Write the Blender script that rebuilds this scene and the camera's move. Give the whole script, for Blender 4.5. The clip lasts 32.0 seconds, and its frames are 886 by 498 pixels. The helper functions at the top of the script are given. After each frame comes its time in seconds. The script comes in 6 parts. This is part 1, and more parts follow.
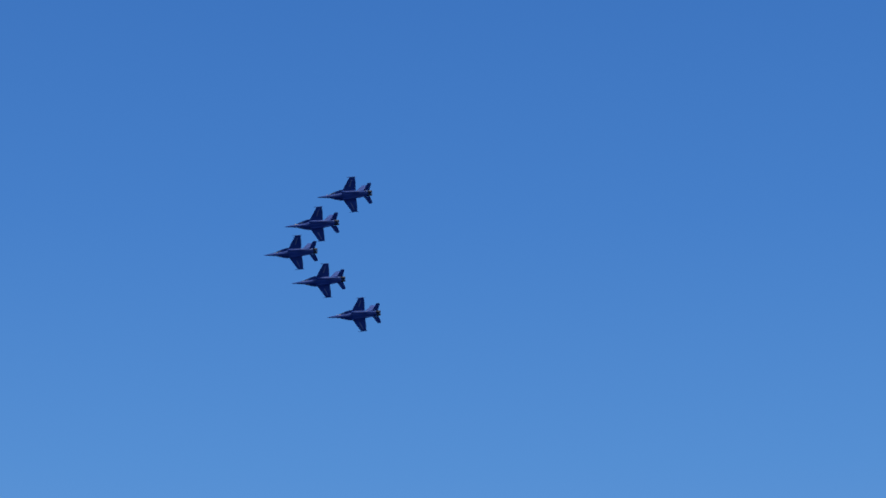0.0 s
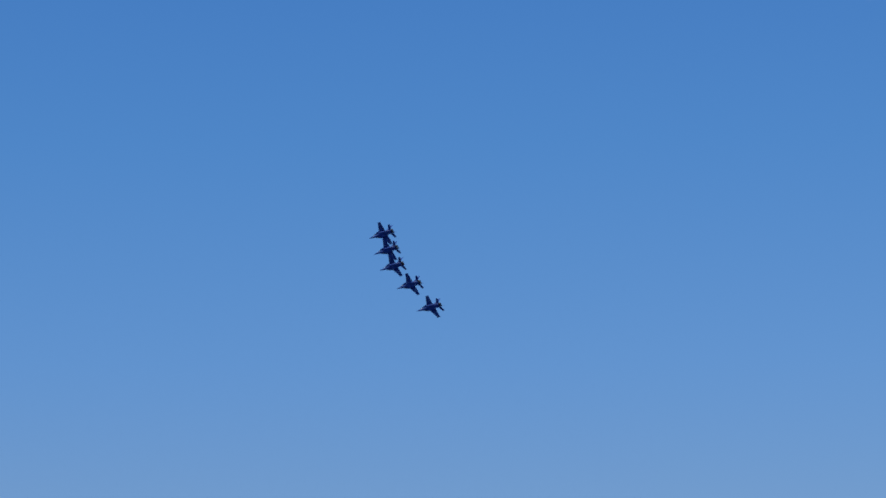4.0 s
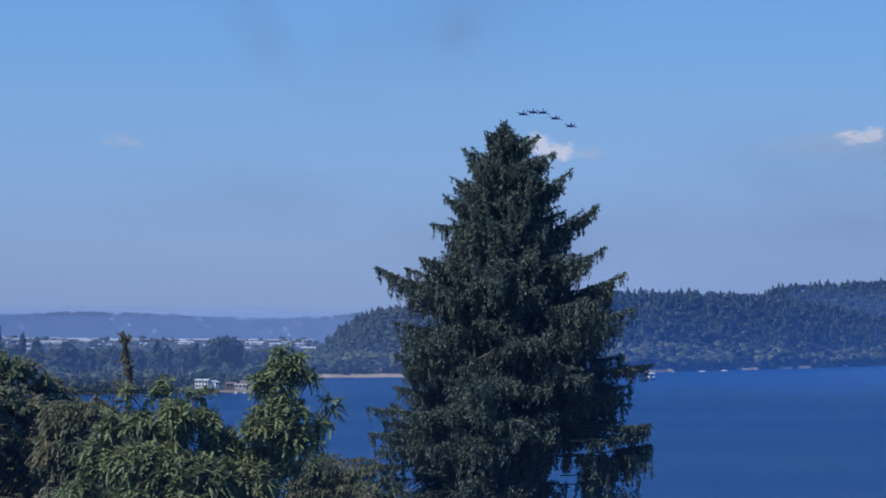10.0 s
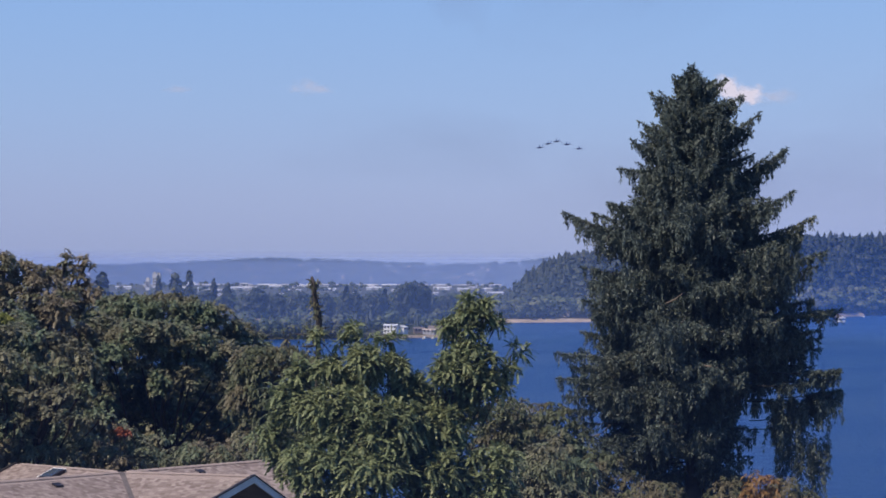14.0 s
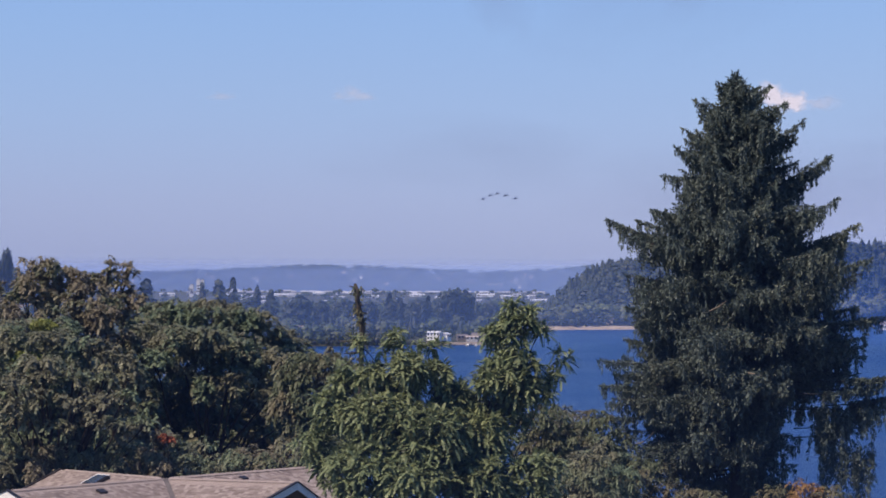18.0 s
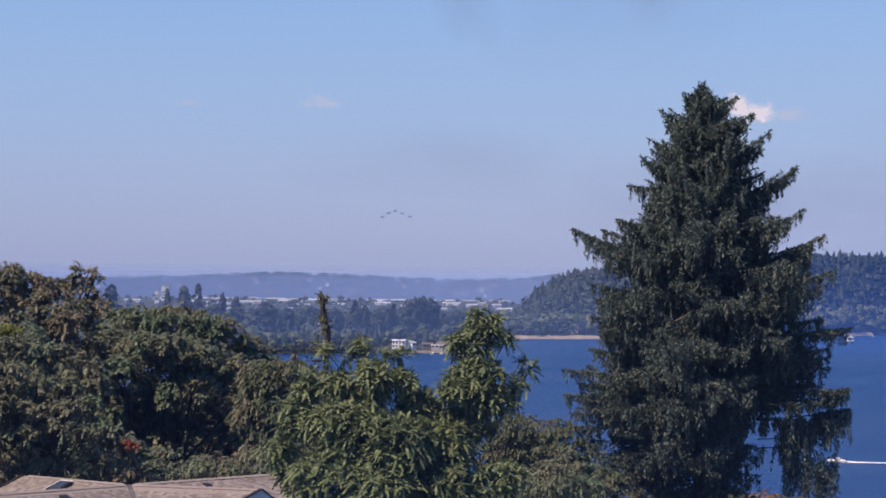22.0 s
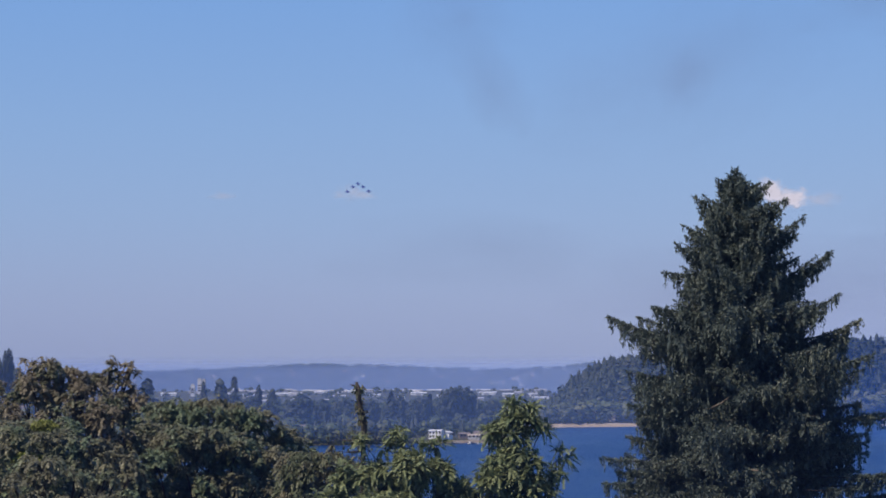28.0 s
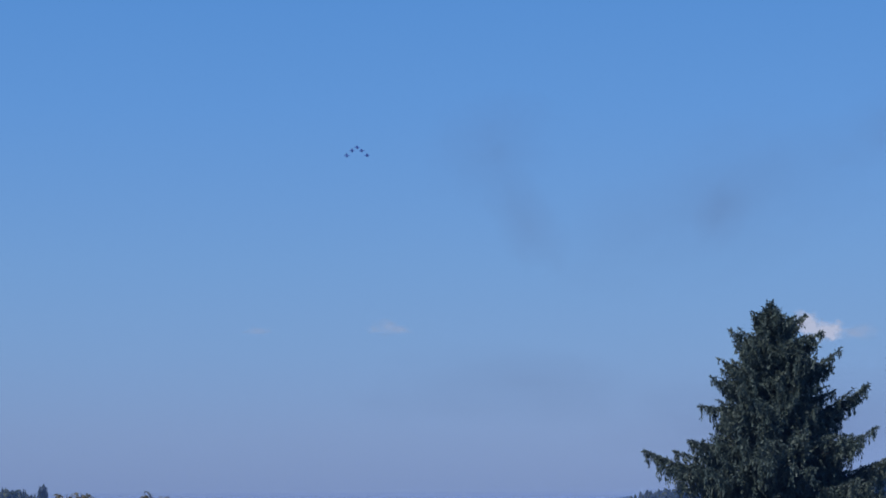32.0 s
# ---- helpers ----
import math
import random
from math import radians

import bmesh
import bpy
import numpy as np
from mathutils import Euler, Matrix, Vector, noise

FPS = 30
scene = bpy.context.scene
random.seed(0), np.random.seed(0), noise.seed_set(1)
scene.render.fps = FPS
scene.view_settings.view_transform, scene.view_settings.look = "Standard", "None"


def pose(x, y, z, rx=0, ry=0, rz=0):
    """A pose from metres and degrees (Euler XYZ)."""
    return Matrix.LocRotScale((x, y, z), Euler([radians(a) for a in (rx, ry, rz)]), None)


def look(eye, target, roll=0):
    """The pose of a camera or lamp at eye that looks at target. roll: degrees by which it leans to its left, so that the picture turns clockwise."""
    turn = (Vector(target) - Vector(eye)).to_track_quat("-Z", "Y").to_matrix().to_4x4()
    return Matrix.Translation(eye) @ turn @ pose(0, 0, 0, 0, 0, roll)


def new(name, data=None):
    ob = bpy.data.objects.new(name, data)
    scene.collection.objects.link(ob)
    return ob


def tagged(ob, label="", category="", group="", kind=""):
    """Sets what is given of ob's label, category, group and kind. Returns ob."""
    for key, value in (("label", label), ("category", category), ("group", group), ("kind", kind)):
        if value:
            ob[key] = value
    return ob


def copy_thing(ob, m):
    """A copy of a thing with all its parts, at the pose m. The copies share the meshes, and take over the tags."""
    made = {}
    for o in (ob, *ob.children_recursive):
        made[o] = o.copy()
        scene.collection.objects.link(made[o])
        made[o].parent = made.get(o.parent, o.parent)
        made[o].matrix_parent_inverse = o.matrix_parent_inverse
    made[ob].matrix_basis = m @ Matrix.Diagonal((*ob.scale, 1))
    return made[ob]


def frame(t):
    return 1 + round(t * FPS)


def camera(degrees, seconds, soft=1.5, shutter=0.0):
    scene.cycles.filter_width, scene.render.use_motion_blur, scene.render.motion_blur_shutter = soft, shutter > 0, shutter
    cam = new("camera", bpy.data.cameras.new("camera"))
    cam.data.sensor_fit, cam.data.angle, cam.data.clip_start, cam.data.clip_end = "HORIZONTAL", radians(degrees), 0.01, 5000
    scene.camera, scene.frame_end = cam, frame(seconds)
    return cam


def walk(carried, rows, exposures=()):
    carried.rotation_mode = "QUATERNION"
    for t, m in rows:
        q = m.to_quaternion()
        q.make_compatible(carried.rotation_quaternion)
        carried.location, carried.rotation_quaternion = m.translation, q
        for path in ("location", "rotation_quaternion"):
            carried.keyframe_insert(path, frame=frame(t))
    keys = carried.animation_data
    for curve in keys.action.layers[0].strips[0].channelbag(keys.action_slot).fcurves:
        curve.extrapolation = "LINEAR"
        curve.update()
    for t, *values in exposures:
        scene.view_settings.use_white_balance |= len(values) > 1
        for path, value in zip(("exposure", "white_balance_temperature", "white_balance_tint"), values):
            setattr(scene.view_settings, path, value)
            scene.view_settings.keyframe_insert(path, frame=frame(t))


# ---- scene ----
F = 784 / math.tan(radians(10.5))
EYE = Vector((0, 0, 45))


def at(u, v, d):
    """The place d metres out whose bearing is u and whose height is v, both in 1/F, from the spruce's bearing and the eye's level."""
    a = u / F
    return Vector((d * math.sin(a), d * math.cos(a), EYE.z + d * v / F))


def aim(yaw, pitch, roll):
    a, e = radians(yaw), radians(pitch)
    return look(EYE, EYE + Vector((-math.sin(a) * math.cos(e), math.cos(a) * math.cos(e), math.sin(e))) * 100, -roll)


# ---- camera ----
cam = camera(21.0, 32.0, soft=1.7)
PATH = [
    (0, -71.827, 20.412, 0.80), (0.5, -65.166, 20.405, 0.80), (1, -60.706, 19.287, 0.80), (1.5, -51.212, 17.878, 0.80), 
    (2, -42.266, 16.584, 0.80), (2.5, -35.706, 15.134, 0.80), (3, -30.766, 14.608, 0.80), (3.5, -25.379, 13.732, 0.80), 
    (5.5, -11.276, 9.601, 0.88), (6, -9.069, 8.610, 1.09), (6.5, -7.092, 7.764, 1.01), (7, -4.913, 6.948, 0.77), 
    (7.5, -2.986, 5.557, 0.46), (8, -1.287, 4.324, 0.33), (8.5, -0.301, 3.125, 0.29), (9, 0.153, 2.497, 0.21), 
    (9.5, 1.193, 2.081, 0.16), (10, 1.450, 2.045, -0.31), (10.5, 1.955, 1.729, -0.70), (11, 2.449, 1.747, -0.65), 
    (11.5, 2.713, 1.637, -0.60), (12, 3.254, 1.284, -0.50), (12.5, 3.927, 1.069, -0.86), (13, 4.988, 1.237, -0.55), 
    (13.5, 5.522, 1.160, -0.32), (14, 5.929, 0.710, -0.14), (14.5, 6.471, 0.598, -0.15), (16.5, 6.423, 1.146, -0.28), 
    (17, 6.606, 0.967, -0.19), (17.5, 6.968, 0.936, -0.31), (18, 6.967, 0.877, -0.20), (18.5, 6.656, 0.775, 0.04), 
    (19, 6.466, 0.778, 0.12), (19.5, 6.650, 0.840, -0.18), (20, 6.610, 0.943, -0.22), (20.5, 6.433, 1.087, -0.03), 
    (21, 6.128, 1.107, -0.16), (21.5, 5.973, 1.020, -0.36), (22, 6.152, 1.083, -0.64), (22.5, 6.109, 1.424, -0.42), 
    (23, 6.034, 1.897, -0.24), (23.5, 6.207, 1.950, -0.24), (24, 6.369, 2.070, -0.42), (24.5, 6.510, 2.251, -0.33), 
    (25, 6.415, 2.444, -0.09), (25.5, 6.530, 2.415, 0.13), (27.5, 6.974, 3.017, 0.04), (28, 6.994, 3.226, 0.14), 
    (28.5, 6.798, 3.402, -0.05), (29, 7.020, 3.954, 0.30), (29.5, 7.165, 4.273, 0.25), (30, 7.231, 4.536, 0.50), 
    (30.5, 7.462, 4.952, 0.74), (31, 7.376, 5.397, 0.66), (31.5, 7.533, 5.938, 0.68), (32, 7.817, 6.446, 0.31),
]
LIGHT = [(0, 0.28, 6500, 8), (2, 0.37, 6650, 8), (3, 0.14, 6400, 8), (5.5, 0.06, 6450, 7), (6, 0.03, 6350, 6), (8, -0.06, 5700, 1), (9, 0.33, 6080, 4), (10, 0.36, 6250, 7), (11, 0.40, 6550, 11), (13, 0.61, 7250, 17), (19, 0.70, 7700, 20),
         (22, 0.68, 7880, 20), (25, 0.65, 7850, 19), (28, 0.49, 7450, 17), (29, 0.44, 7400, 16), (30, 0.23, 6750, 13), (31, 0.20, 6450, 11), (32, 0.17, 6200, 9)]
walk(cam, [(t, aim(a, b, c)) for t, a, b, c in PATH], LIGHT)

# ---- light ----
SUN_AZ, SUN_EL = -132.0, 52.0   # degrees to the right of the spruce's bearing, and above the level
world = bpy.data.worlds.new("sky")
scene.world = world
world.use_nodes = True
wt = world.node_tree
wt.nodes.clear()
w_out = wt.nodes.new("ShaderNodeOutputWorld")
w_bg = wt.nodes.new("ShaderNodeBackground")
w_sky = wt.nodes.new("ShaderNodeTexSky")
w_sky.sky_type = "NISHITA"
w_sky.sun_disc = False
w_sky.sun_elevation = radians(SUN_EL)
w_sky.sun_rotation = radians(SUN_AZ)
w_sky.air_density, w_sky.dust_density, w_sky.ozone_density = 1.0, 0.6, 2.0
w_geo = wt.nodes.new("ShaderNodeTexCoord")
w_sep = wt.nodes.new("ShaderNodeSeparateXYZ")
w_ramp = wt.nodes.new("ShaderNodeValToRGB")
SKY = [(0.0, (0.105, 0.171, 0.355)), (0.035, (0.105, 0.181, 0.38)), (0.07, (0.096, 0.196, 0.414)), (0.105, (0.086, 0.201, 0.435)), (0.17, (0.062, 0.190, 0.462)),
       (0.26, (0.038, 0.165, 0.445)), (0.36, (0.023, 0.130, 0.41)), (0.46, (0.016, 0.105, 0.365)), (1.0, (0.012, 0.08, 0.30))]
for i, (p, c) in enumerate(SKY):
    e = w_ramp.color_ramp.elements[i] if i < 2 else w_ramp.color_ramp.elements.new(p)
    e.position, e.color = p, (*c, 1)
w_tint = wt.nodes.new("ShaderNodeMix")
w_tint.data_type = "RGBA"
w_tint.inputs["Factor"].default_value = 0.02
wt.links.new(w_geo.outputs["Generated"], w_sep.inputs[0])
wt.links.new(w_sep.outputs["Z"], w_ramp.inputs[0])
wt.links.new(w_ramp.outputs[0], w_tint.inputs["A"])
wt.links.new(w_sky.outputs[0], w_tint.inputs["B"])
wt.links.new(w_tint.outputs["Result"], w_bg.inputs[0])
wt.links.new(w_bg.outputs[0], w_out.inputs[0])
sun = new("sun", bpy.data.lights.new("sun", "SUN"))
sun.data.energy, sun.data.angle, sun.data.color = 3.2, radians(0.55), (1.0, 0.95, 0.86)
sun.matrix_world = look((0, 0, 300), (0 - math.sin(radians(SUN_AZ)), 0 - math.cos(radians(SUN_AZ)), 300 - math.tan(radians(SUN_EL))))


# ---- materials ----
def material(name, rough=0.7, metal=0.0, spec=0.5):
    m = bpy.data.materials.new(name)
    m.use_nodes = True
    b = m.node_tree.nodes["Principled BSDF"]
    b.inputs["Roughness"].default_value = rough
    b.inputs["Metallic"].default_value = metal
    b.inputs["Specular IOR Level"].default_value = spec
    return m, m.node_tree, b


def node(nt, kind, **values):
    n = nt.nodes.new(kind)
    for key, value in values.items():
        n.inputs[key].default_value = value
    return n


def ramp(nt, source, stops):
    r = nt.nodes.new("ShaderNodeValToRGB")
    for i, (p, c) in enumerate(stops):
        e = r.color_ramp.elements[i] if i < 2 else r.color_ramp.elements.new(p)
        e.position, e.color = p, (*c, 1)
    nt.links.new(source, r.inputs[0])
    return r.outputs[0]


def blend(nt, factor, a, b, how="MIX"):
    n = nt.nodes.new("ShaderNodeMix")
    n.data_type = "RGBA"
    n.blend_type = how
    for key, value in (("Factor", factor), ("A", a), ("B", b)):
        if isinstance(value, bpy.types.NodeSocket):
            nt.links.new(value, n.inputs[key])
        else:
            n.inputs[key].default_value = value if key == "Factor" else (*value, 1)
    return n.outputs["Result"]


def noisy(nt, scale, detail=4.0, stretch=None):
    co = nt.nodes.new("ShaderNodeTexCoord")
    n = node(nt, "ShaderNodeTexNoise", Scale=scale, Detail=detail)
    if stretch:
        mp = nt.nodes.new("ShaderNodeMapping")
        mp.inputs["Scale"].default_value = stretch
        nt.links.new(co.outputs["Object"], mp.inputs[0])
        nt.links.new(mp.outputs[0], n.inputs["Vector"])
    else:
        nt.links.new(co.outputs["Object"], n.inputs["Vector"])
    return n.outputs["Fac"]


def bumpy(nt, b, height, strength, distance):
    n = node(nt, "ShaderNodeBump", Strength=strength, Distance=distance)
    nt.links.new(height, n.inputs["Height"])
    nt.links.new(n.outputs[0], b.inputs["Normal"])


def plain(name, color, rough=0.6, metal=0.0, vary=0.25, scale=3.0, bump=0.0, spec=0.5):
    """A painted, wooden, stony or earthy surface with stains and grain."""
    m, nt, b = material(name, rough, metal, spec)
    big, small = noisy(nt, scale), noisy(nt, scale * 9)
    dark = tuple(c * (1 - vary) for c in color)
    lite = tuple(min(1, c * (1 + vary * 0.6)) for c in color)
    one = ramp(nt, big, [(0.3, dark), (0.7, lite)])
    two = ramp(nt, small, [(0.25, (0.75, 0.75, 0.75)), (0.7, (1, 1, 1))])
    nt.links.new(blend(nt, 0.6, one, two, "MULTIPLY"), b.inputs["Base Color"])
    if bump:
        bumpy(nt, b, small, 0.5, bump)
    return m


def foliage(name, leaf, patch, patch_scale=0.35, share=0.5, through_leaf=0.35, rough=0.55):
    """Leaves: each one takes its own shade of leaf; in patches they turn to the colours of patch."""
    m, nt, b = material(name, rough, 0, 0.3)
    geo = nt.nodes.new("ShaderNodeNewGeometry")
    own = geo.outputs["Random Per Island"]
    a = ramp(nt, own, [(0.0, leaf[0]), (0.5, leaf[1]), (1.0, leaf[2])])
    p = ramp(nt, own, [(0.0, patch[0]), (0.55, patch[1]), (1.0, patch[2])])
    where = ramp(nt, noisy(nt, patch_scale, 3.0), [(share - 0.06, (0, 0, 0)), (share + 0.08, (1, 1, 1))])
    col = blend(nt, where, a, p)
    nt.links.new(col, b.inputs["Base Color"])
    tr = nt.nodes.new("ShaderNodeBsdfTranslucent")
    nt.links.new(col, tr.inputs["Color"])
    mx = nt.nodes.new("ShaderNodeMixShader")
    mx.inputs[0].default_value = through_leaf
    nt.links.new(b.outputs[0], mx.inputs[1])
    nt.links.new(tr.outputs[0], mx.inputs[2])
    nt.links.new(mx.outputs[0], nt.nodes["Material Output"].inputs[0])
    return m


M = {}
M["bark"] = plain("bark", (0.05, 0.042, 0.036), 0.9, 0, 0.5, 2.0, 0.03)
M["pale_bark"] = plain("pale_bark", (0.16, 0.13, 0.10), 0.9, 0, 0.5, 3.0, 0.02)
M["needles"] = foliage("needles", ((0.052, 0.075, 0.068), (0.076, 0.104, 0.091), (0.106, 0.136, 0.112)), ((0.068, 0.089, 0.072), (0.100, 0.123, 0.096), (0.140, 0.160, 0.120)), 0.45, 0.54, 0.12)
M["green_leaf"] = foliage("green_leaf", ((0.090, 0.124, 0.064), (0.150, 0.192, 0.096), (0.250, 0.288, 0.140)), ((0.106, 0.134, 0.066), (0.170, 0.204, 0.098), (0.268, 0.298, 0.144)), 0.6, 0.5, 0.28)
M["turning_leaf"] = foliage("turning_leaf", ((0.080, 0.120, 0.076), (0.125, 0.175, 0.106), (0.190, 0.235, 0.138)), ((0.114, 0.120, 0.080), (0.166, 0.166, 0.108), (0.224, 0.220, 0.138)), 0.5, 0.47, 0.3)
M["brown_leaf"] = foliage("brown_leaf", ((0.125, 0.112, 0.078), (0.180, 0.157, 0.107), (0.245, 0.216, 0.144)), ((0.076, 0.102, 0.062), (0.118, 0.144, 0.084), (0.172, 0.194, 0.112)), 0.6, 0.58, 0.3)
M["olive_leaf"] = foliage("olive_leaf", ((0.062, 0.082, 0.048), (0.094, 0.116, 0.064), (0.140, 0.158, 0.086)), ((0.096, 0.090, 0.058), (0.134, 0.122, 0.074), (0.180, 0.162, 0.094)), 0.7, 0.5, 0.3)
M["orange_leaf"] = foliage("orange_leaf", ((0.18, 0.10, 0.04), (0.25, 0.14, 0.055), (0.29, 0.18, 0.07)), ((0.10, 0.10, 0.03), (0.15, 0.13, 0.05), (0.2, 0.16, 0.06)), 0.9, 0.6, 0.3)
M["red_leaf"] = foliage("red_leaf", ((0.16, 0.05, 0.03), (0.26, 0.07, 0.035), (0.32, 0.11, 0.05)), ((0.2, 0.07, 0.03), (0.25, 0.09, 0.03), (0.3, 0.1, 0.05)), 1.0, 0.6, 0.3)
M["yellow_leaf"] = foliage("yellow_leaf", ((0.13, 0.15, 0.04), (0.19, 0.21, 0.055), (0.26, 0.27, 0.08)), ((0.12, 0.16, 0.03), (0.16, 0.2, 0.04), (0.22, 0.24, 0.06)), 1.0, 0.55, 0.35)
M["far_conifer"] = foliage("far_conifer", ((0.018, 0.028, 0.024), (0.024, 0.037, 0.030), (0.031, 0.044, 0.034)), ((0.021, 0.033, 0.026), (0.030, 0.043, 0.031), (0.037, 0.050, 0.037)), 0.02, 0.5, 0.1)
M["far_leafy"] = foliage("far_leafy", ((0.036, 0.054, 0.026), (0.052, 0.074, 0.034), (0.075, 0.098, 0.046)), ((0.052, 0.060, 0.030), (0.068, 0.076, 0.038), (0.09, 0.092, 0.05)), 0.02, 0.55, 0.15)
M["hill_wood"] = foliage("hill_wood", ((0.022, 0.034, 0.026), (0.030, 0.044, 0.032), (0.041, 0.056, 0.038)), ((0.028, 0.039, 0.028), (0.039, 0.049, 0.034), (0.052, 0.060, 0.042)), 0.012, 0.55, 0.12)
M["shore_leafy"] = foliage("shore_leafy", ((0.065, 0.088, 0.042), (0.10, 0.12, 0.06), (0.135, 0.155, 0.078)), ((0.085, 0.094, 0.052), (0.115, 0.12, 0.066), (0.15, 0.155, 0.086)), 0.02, 0.55, 0.2)
M["earth"] = plain("earth", (0.045, 0.05, 0.03), 0.95, 0, 0.5, 0.02)
M["sand"] = plain("sand", (0.33, 0.26, 0.19), 0.95, 0, 0.3, 0.05)
M["shingle"] = plain("shingle", (0.24, 0.19, 0.165), 0.92, 0, 0.22, 1.2, 0.004)
M["flashing"] = plain("flashing", (0.12, 0.10, 0.09), 0.7, 0, 0.3, 2.0)
M["white_paint"] = plain("white_paint", (0.78, 0.77, 0.74), 0.55, 0, 0.08, 1.0)
M["siding"] = plain("siding", (0.62, 0.58, 0.52), 0.7, 0, 0.1, 1.0)
M["dark_metal"] = plain("dark_metal", (0.035, 0.03, 0.03), 0.5, 0.4, 0.3, 3.0)
M["dark_glass"] = plain("dark_glass", (0.03, 0.035, 0.045), 0.06, 0, 0.1, 1.0)
M["sky_glass"] = plain("sky_glass", (0.05, 0.07, 0.10), 0.05, 0.0, 0.1, 1.0, 0, 1.0)
M["far_white"] = plain("far_white", (0.72, 0.72, 0.71), 0.7, 0, 0.12, 0.05)
M["far_pale"] = plain("far_pale", (0.52, 0.53, 0.54), 0.7, 0, 0.15, 0.05)
M["far_grey"] = plain("far_grey", (0.36, 0.36, 0.37), 0.8, 0, 0.2, 0.05)
M["far_tan"] = plain("far_tan", (0.42, 0.34, 0.27), 0.8, 0, 0.2, 0.05)
M["far_roof"] = plain("far_roof", (0.16, 0.13, 0.12), 0.85, 0, 0.25, 0.1)
M["navy_paint"] = plain("navy_paint", (0.036, 0.074, 0.27), 0.45, 0.0, 0.25, 0.4, 0, 0.35)
M["mark_paint"] = plain("mark_paint", (0.26, 0.27, 0.36), 0.4, 0.0, 0.1, 1.0)
M["pale_tan"] = plain("pale_tan", (0.42, 0.36, 0.30), 0.4, 0.0, 0.1, 1.0)
M["nozzle_metal"] = plain("nozzle_metal", (0.05, 0.05, 0.06), 0.6, 0.3, 0.3, 4.0)
M["spray"] = plain("spray", (0.85, 0.87, 0.9), 0.9, 0, 0.06, 0.6)

m, nt, b = material("lake_water", 0.28, 0, 0.22)
wide = noisy(nt, 0.004, 3.0, (0.5, 1.6, 1))
nt.links.new(ramp(nt, wide, [(0.35, (0.001, 0.027, 0.118)), (0.65, (0.001, 0.032, 0.134))]), b.inputs["Base Color"])
b.inputs["IOR"].default_value = 1.33
chop, swell = noisy(nt, 0.9, 3.0), noisy(nt, 0.12, 2.0, (1, 1.5, 1))
nt.links.new(ramp(nt, wide, [(0.3, (0.28, 0.28, 0.28)), (0.7, (0.34, 0.34, 0.34))]), b.inputs["Roughness"])
bumpy(nt, b, blend(nt, 0.5, chop, swell), 1.0, 2.0)
M["lake_water"] = m


def mist(name, color, dense, sheer, spread, glow=0.0):
    """A tint that paints haze, smoke or cloud on a sheet and is clear elsewhere; with glow it emits its own light.
    dense(nt) gives how much of it there is from place to place."""
    m = bpy.data.materials.new(name)
    m.use_nodes = True
    nt = m.node_tree
    nt.nodes.clear()
    out = nt.nodes.new("ShaderNodeOutputMaterial")
    clear = nt.nodes.new("ShaderNodeBsdfTransparent")
    front = node(nt, "ShaderNodeBsdfDiffuse", Color=(*color, 1))
    both, mx = nt.nodes.new("ShaderNodeMixShader"), nt.nodes.new("ShaderNodeMixShader")
    both.inputs[0].default_value = 0.5
    # With glow the sheet emits its daylit tone instead of taking the sun.
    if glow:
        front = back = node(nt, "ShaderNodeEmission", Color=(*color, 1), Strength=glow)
    else:
        up = node(nt, "ShaderNodeCombineXYZ", X=0.0, Y=-0.4, Z=0.92)
        down = node(nt, "ShaderNodeCombineXYZ", X=0.0, Y=0.4, Z=-0.92)
        back = node(nt, "ShaderNodeBsdfTranslucent", Color=(*color, 1))
        nt.links.new(up.outputs[0], front.inputs["Normal"])
        nt.links.new(down.outputs[0], back.inputs["Normal"])
        both = nt.nodes.new("ShaderNodeAddShader")
    nt.links.new(front.outputs[0], both.inputs[-2])
    nt.links.new(back.outputs[0], both.inputs[-1])
    nt.links.new(dense(nt, sheer, spread), mx.inputs[0])
    nt.links.new(clear.outputs[0], mx.inputs[1])
    nt.links.new(both.outputs[0], mx.inputs[2])
    nt.links.new(mx.outputs[0], out.inputs[0])
    return m


def maths(nt, how, a, b=0.0):
    n = nt.nodes.new("ShaderNodeMath")
    n.operation = how
    n.use_clamp = how == "SUBTRACT"
    for i, value in enumerate((a, b)):
        if isinstance(value, bpy.types.NodeSocket):
            nt.links.new(value, n.inputs[i])
        else:
            n.inputs[i].default_value = value
    return n.outputs[0]


def haze_tint_by_height(nt, sheer, top):
    """Strength of the painted haze: it sets in over the water, thins with height and is gone at top."""
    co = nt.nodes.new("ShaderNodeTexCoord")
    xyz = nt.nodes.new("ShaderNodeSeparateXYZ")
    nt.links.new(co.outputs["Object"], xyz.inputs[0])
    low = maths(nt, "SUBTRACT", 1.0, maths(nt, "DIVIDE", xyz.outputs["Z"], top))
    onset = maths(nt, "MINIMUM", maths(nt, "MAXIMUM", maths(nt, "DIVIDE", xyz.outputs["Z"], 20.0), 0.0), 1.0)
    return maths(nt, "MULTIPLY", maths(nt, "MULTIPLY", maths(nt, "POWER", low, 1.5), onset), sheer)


def level_haze_tint(nt, sheer, top):
    """Painted haze of one density up to its top, where it ends softly."""
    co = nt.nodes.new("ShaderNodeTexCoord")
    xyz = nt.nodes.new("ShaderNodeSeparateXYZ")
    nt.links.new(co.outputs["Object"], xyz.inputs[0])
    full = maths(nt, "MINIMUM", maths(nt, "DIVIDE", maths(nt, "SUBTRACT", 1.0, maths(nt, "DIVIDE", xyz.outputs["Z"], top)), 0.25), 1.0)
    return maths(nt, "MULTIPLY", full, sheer)


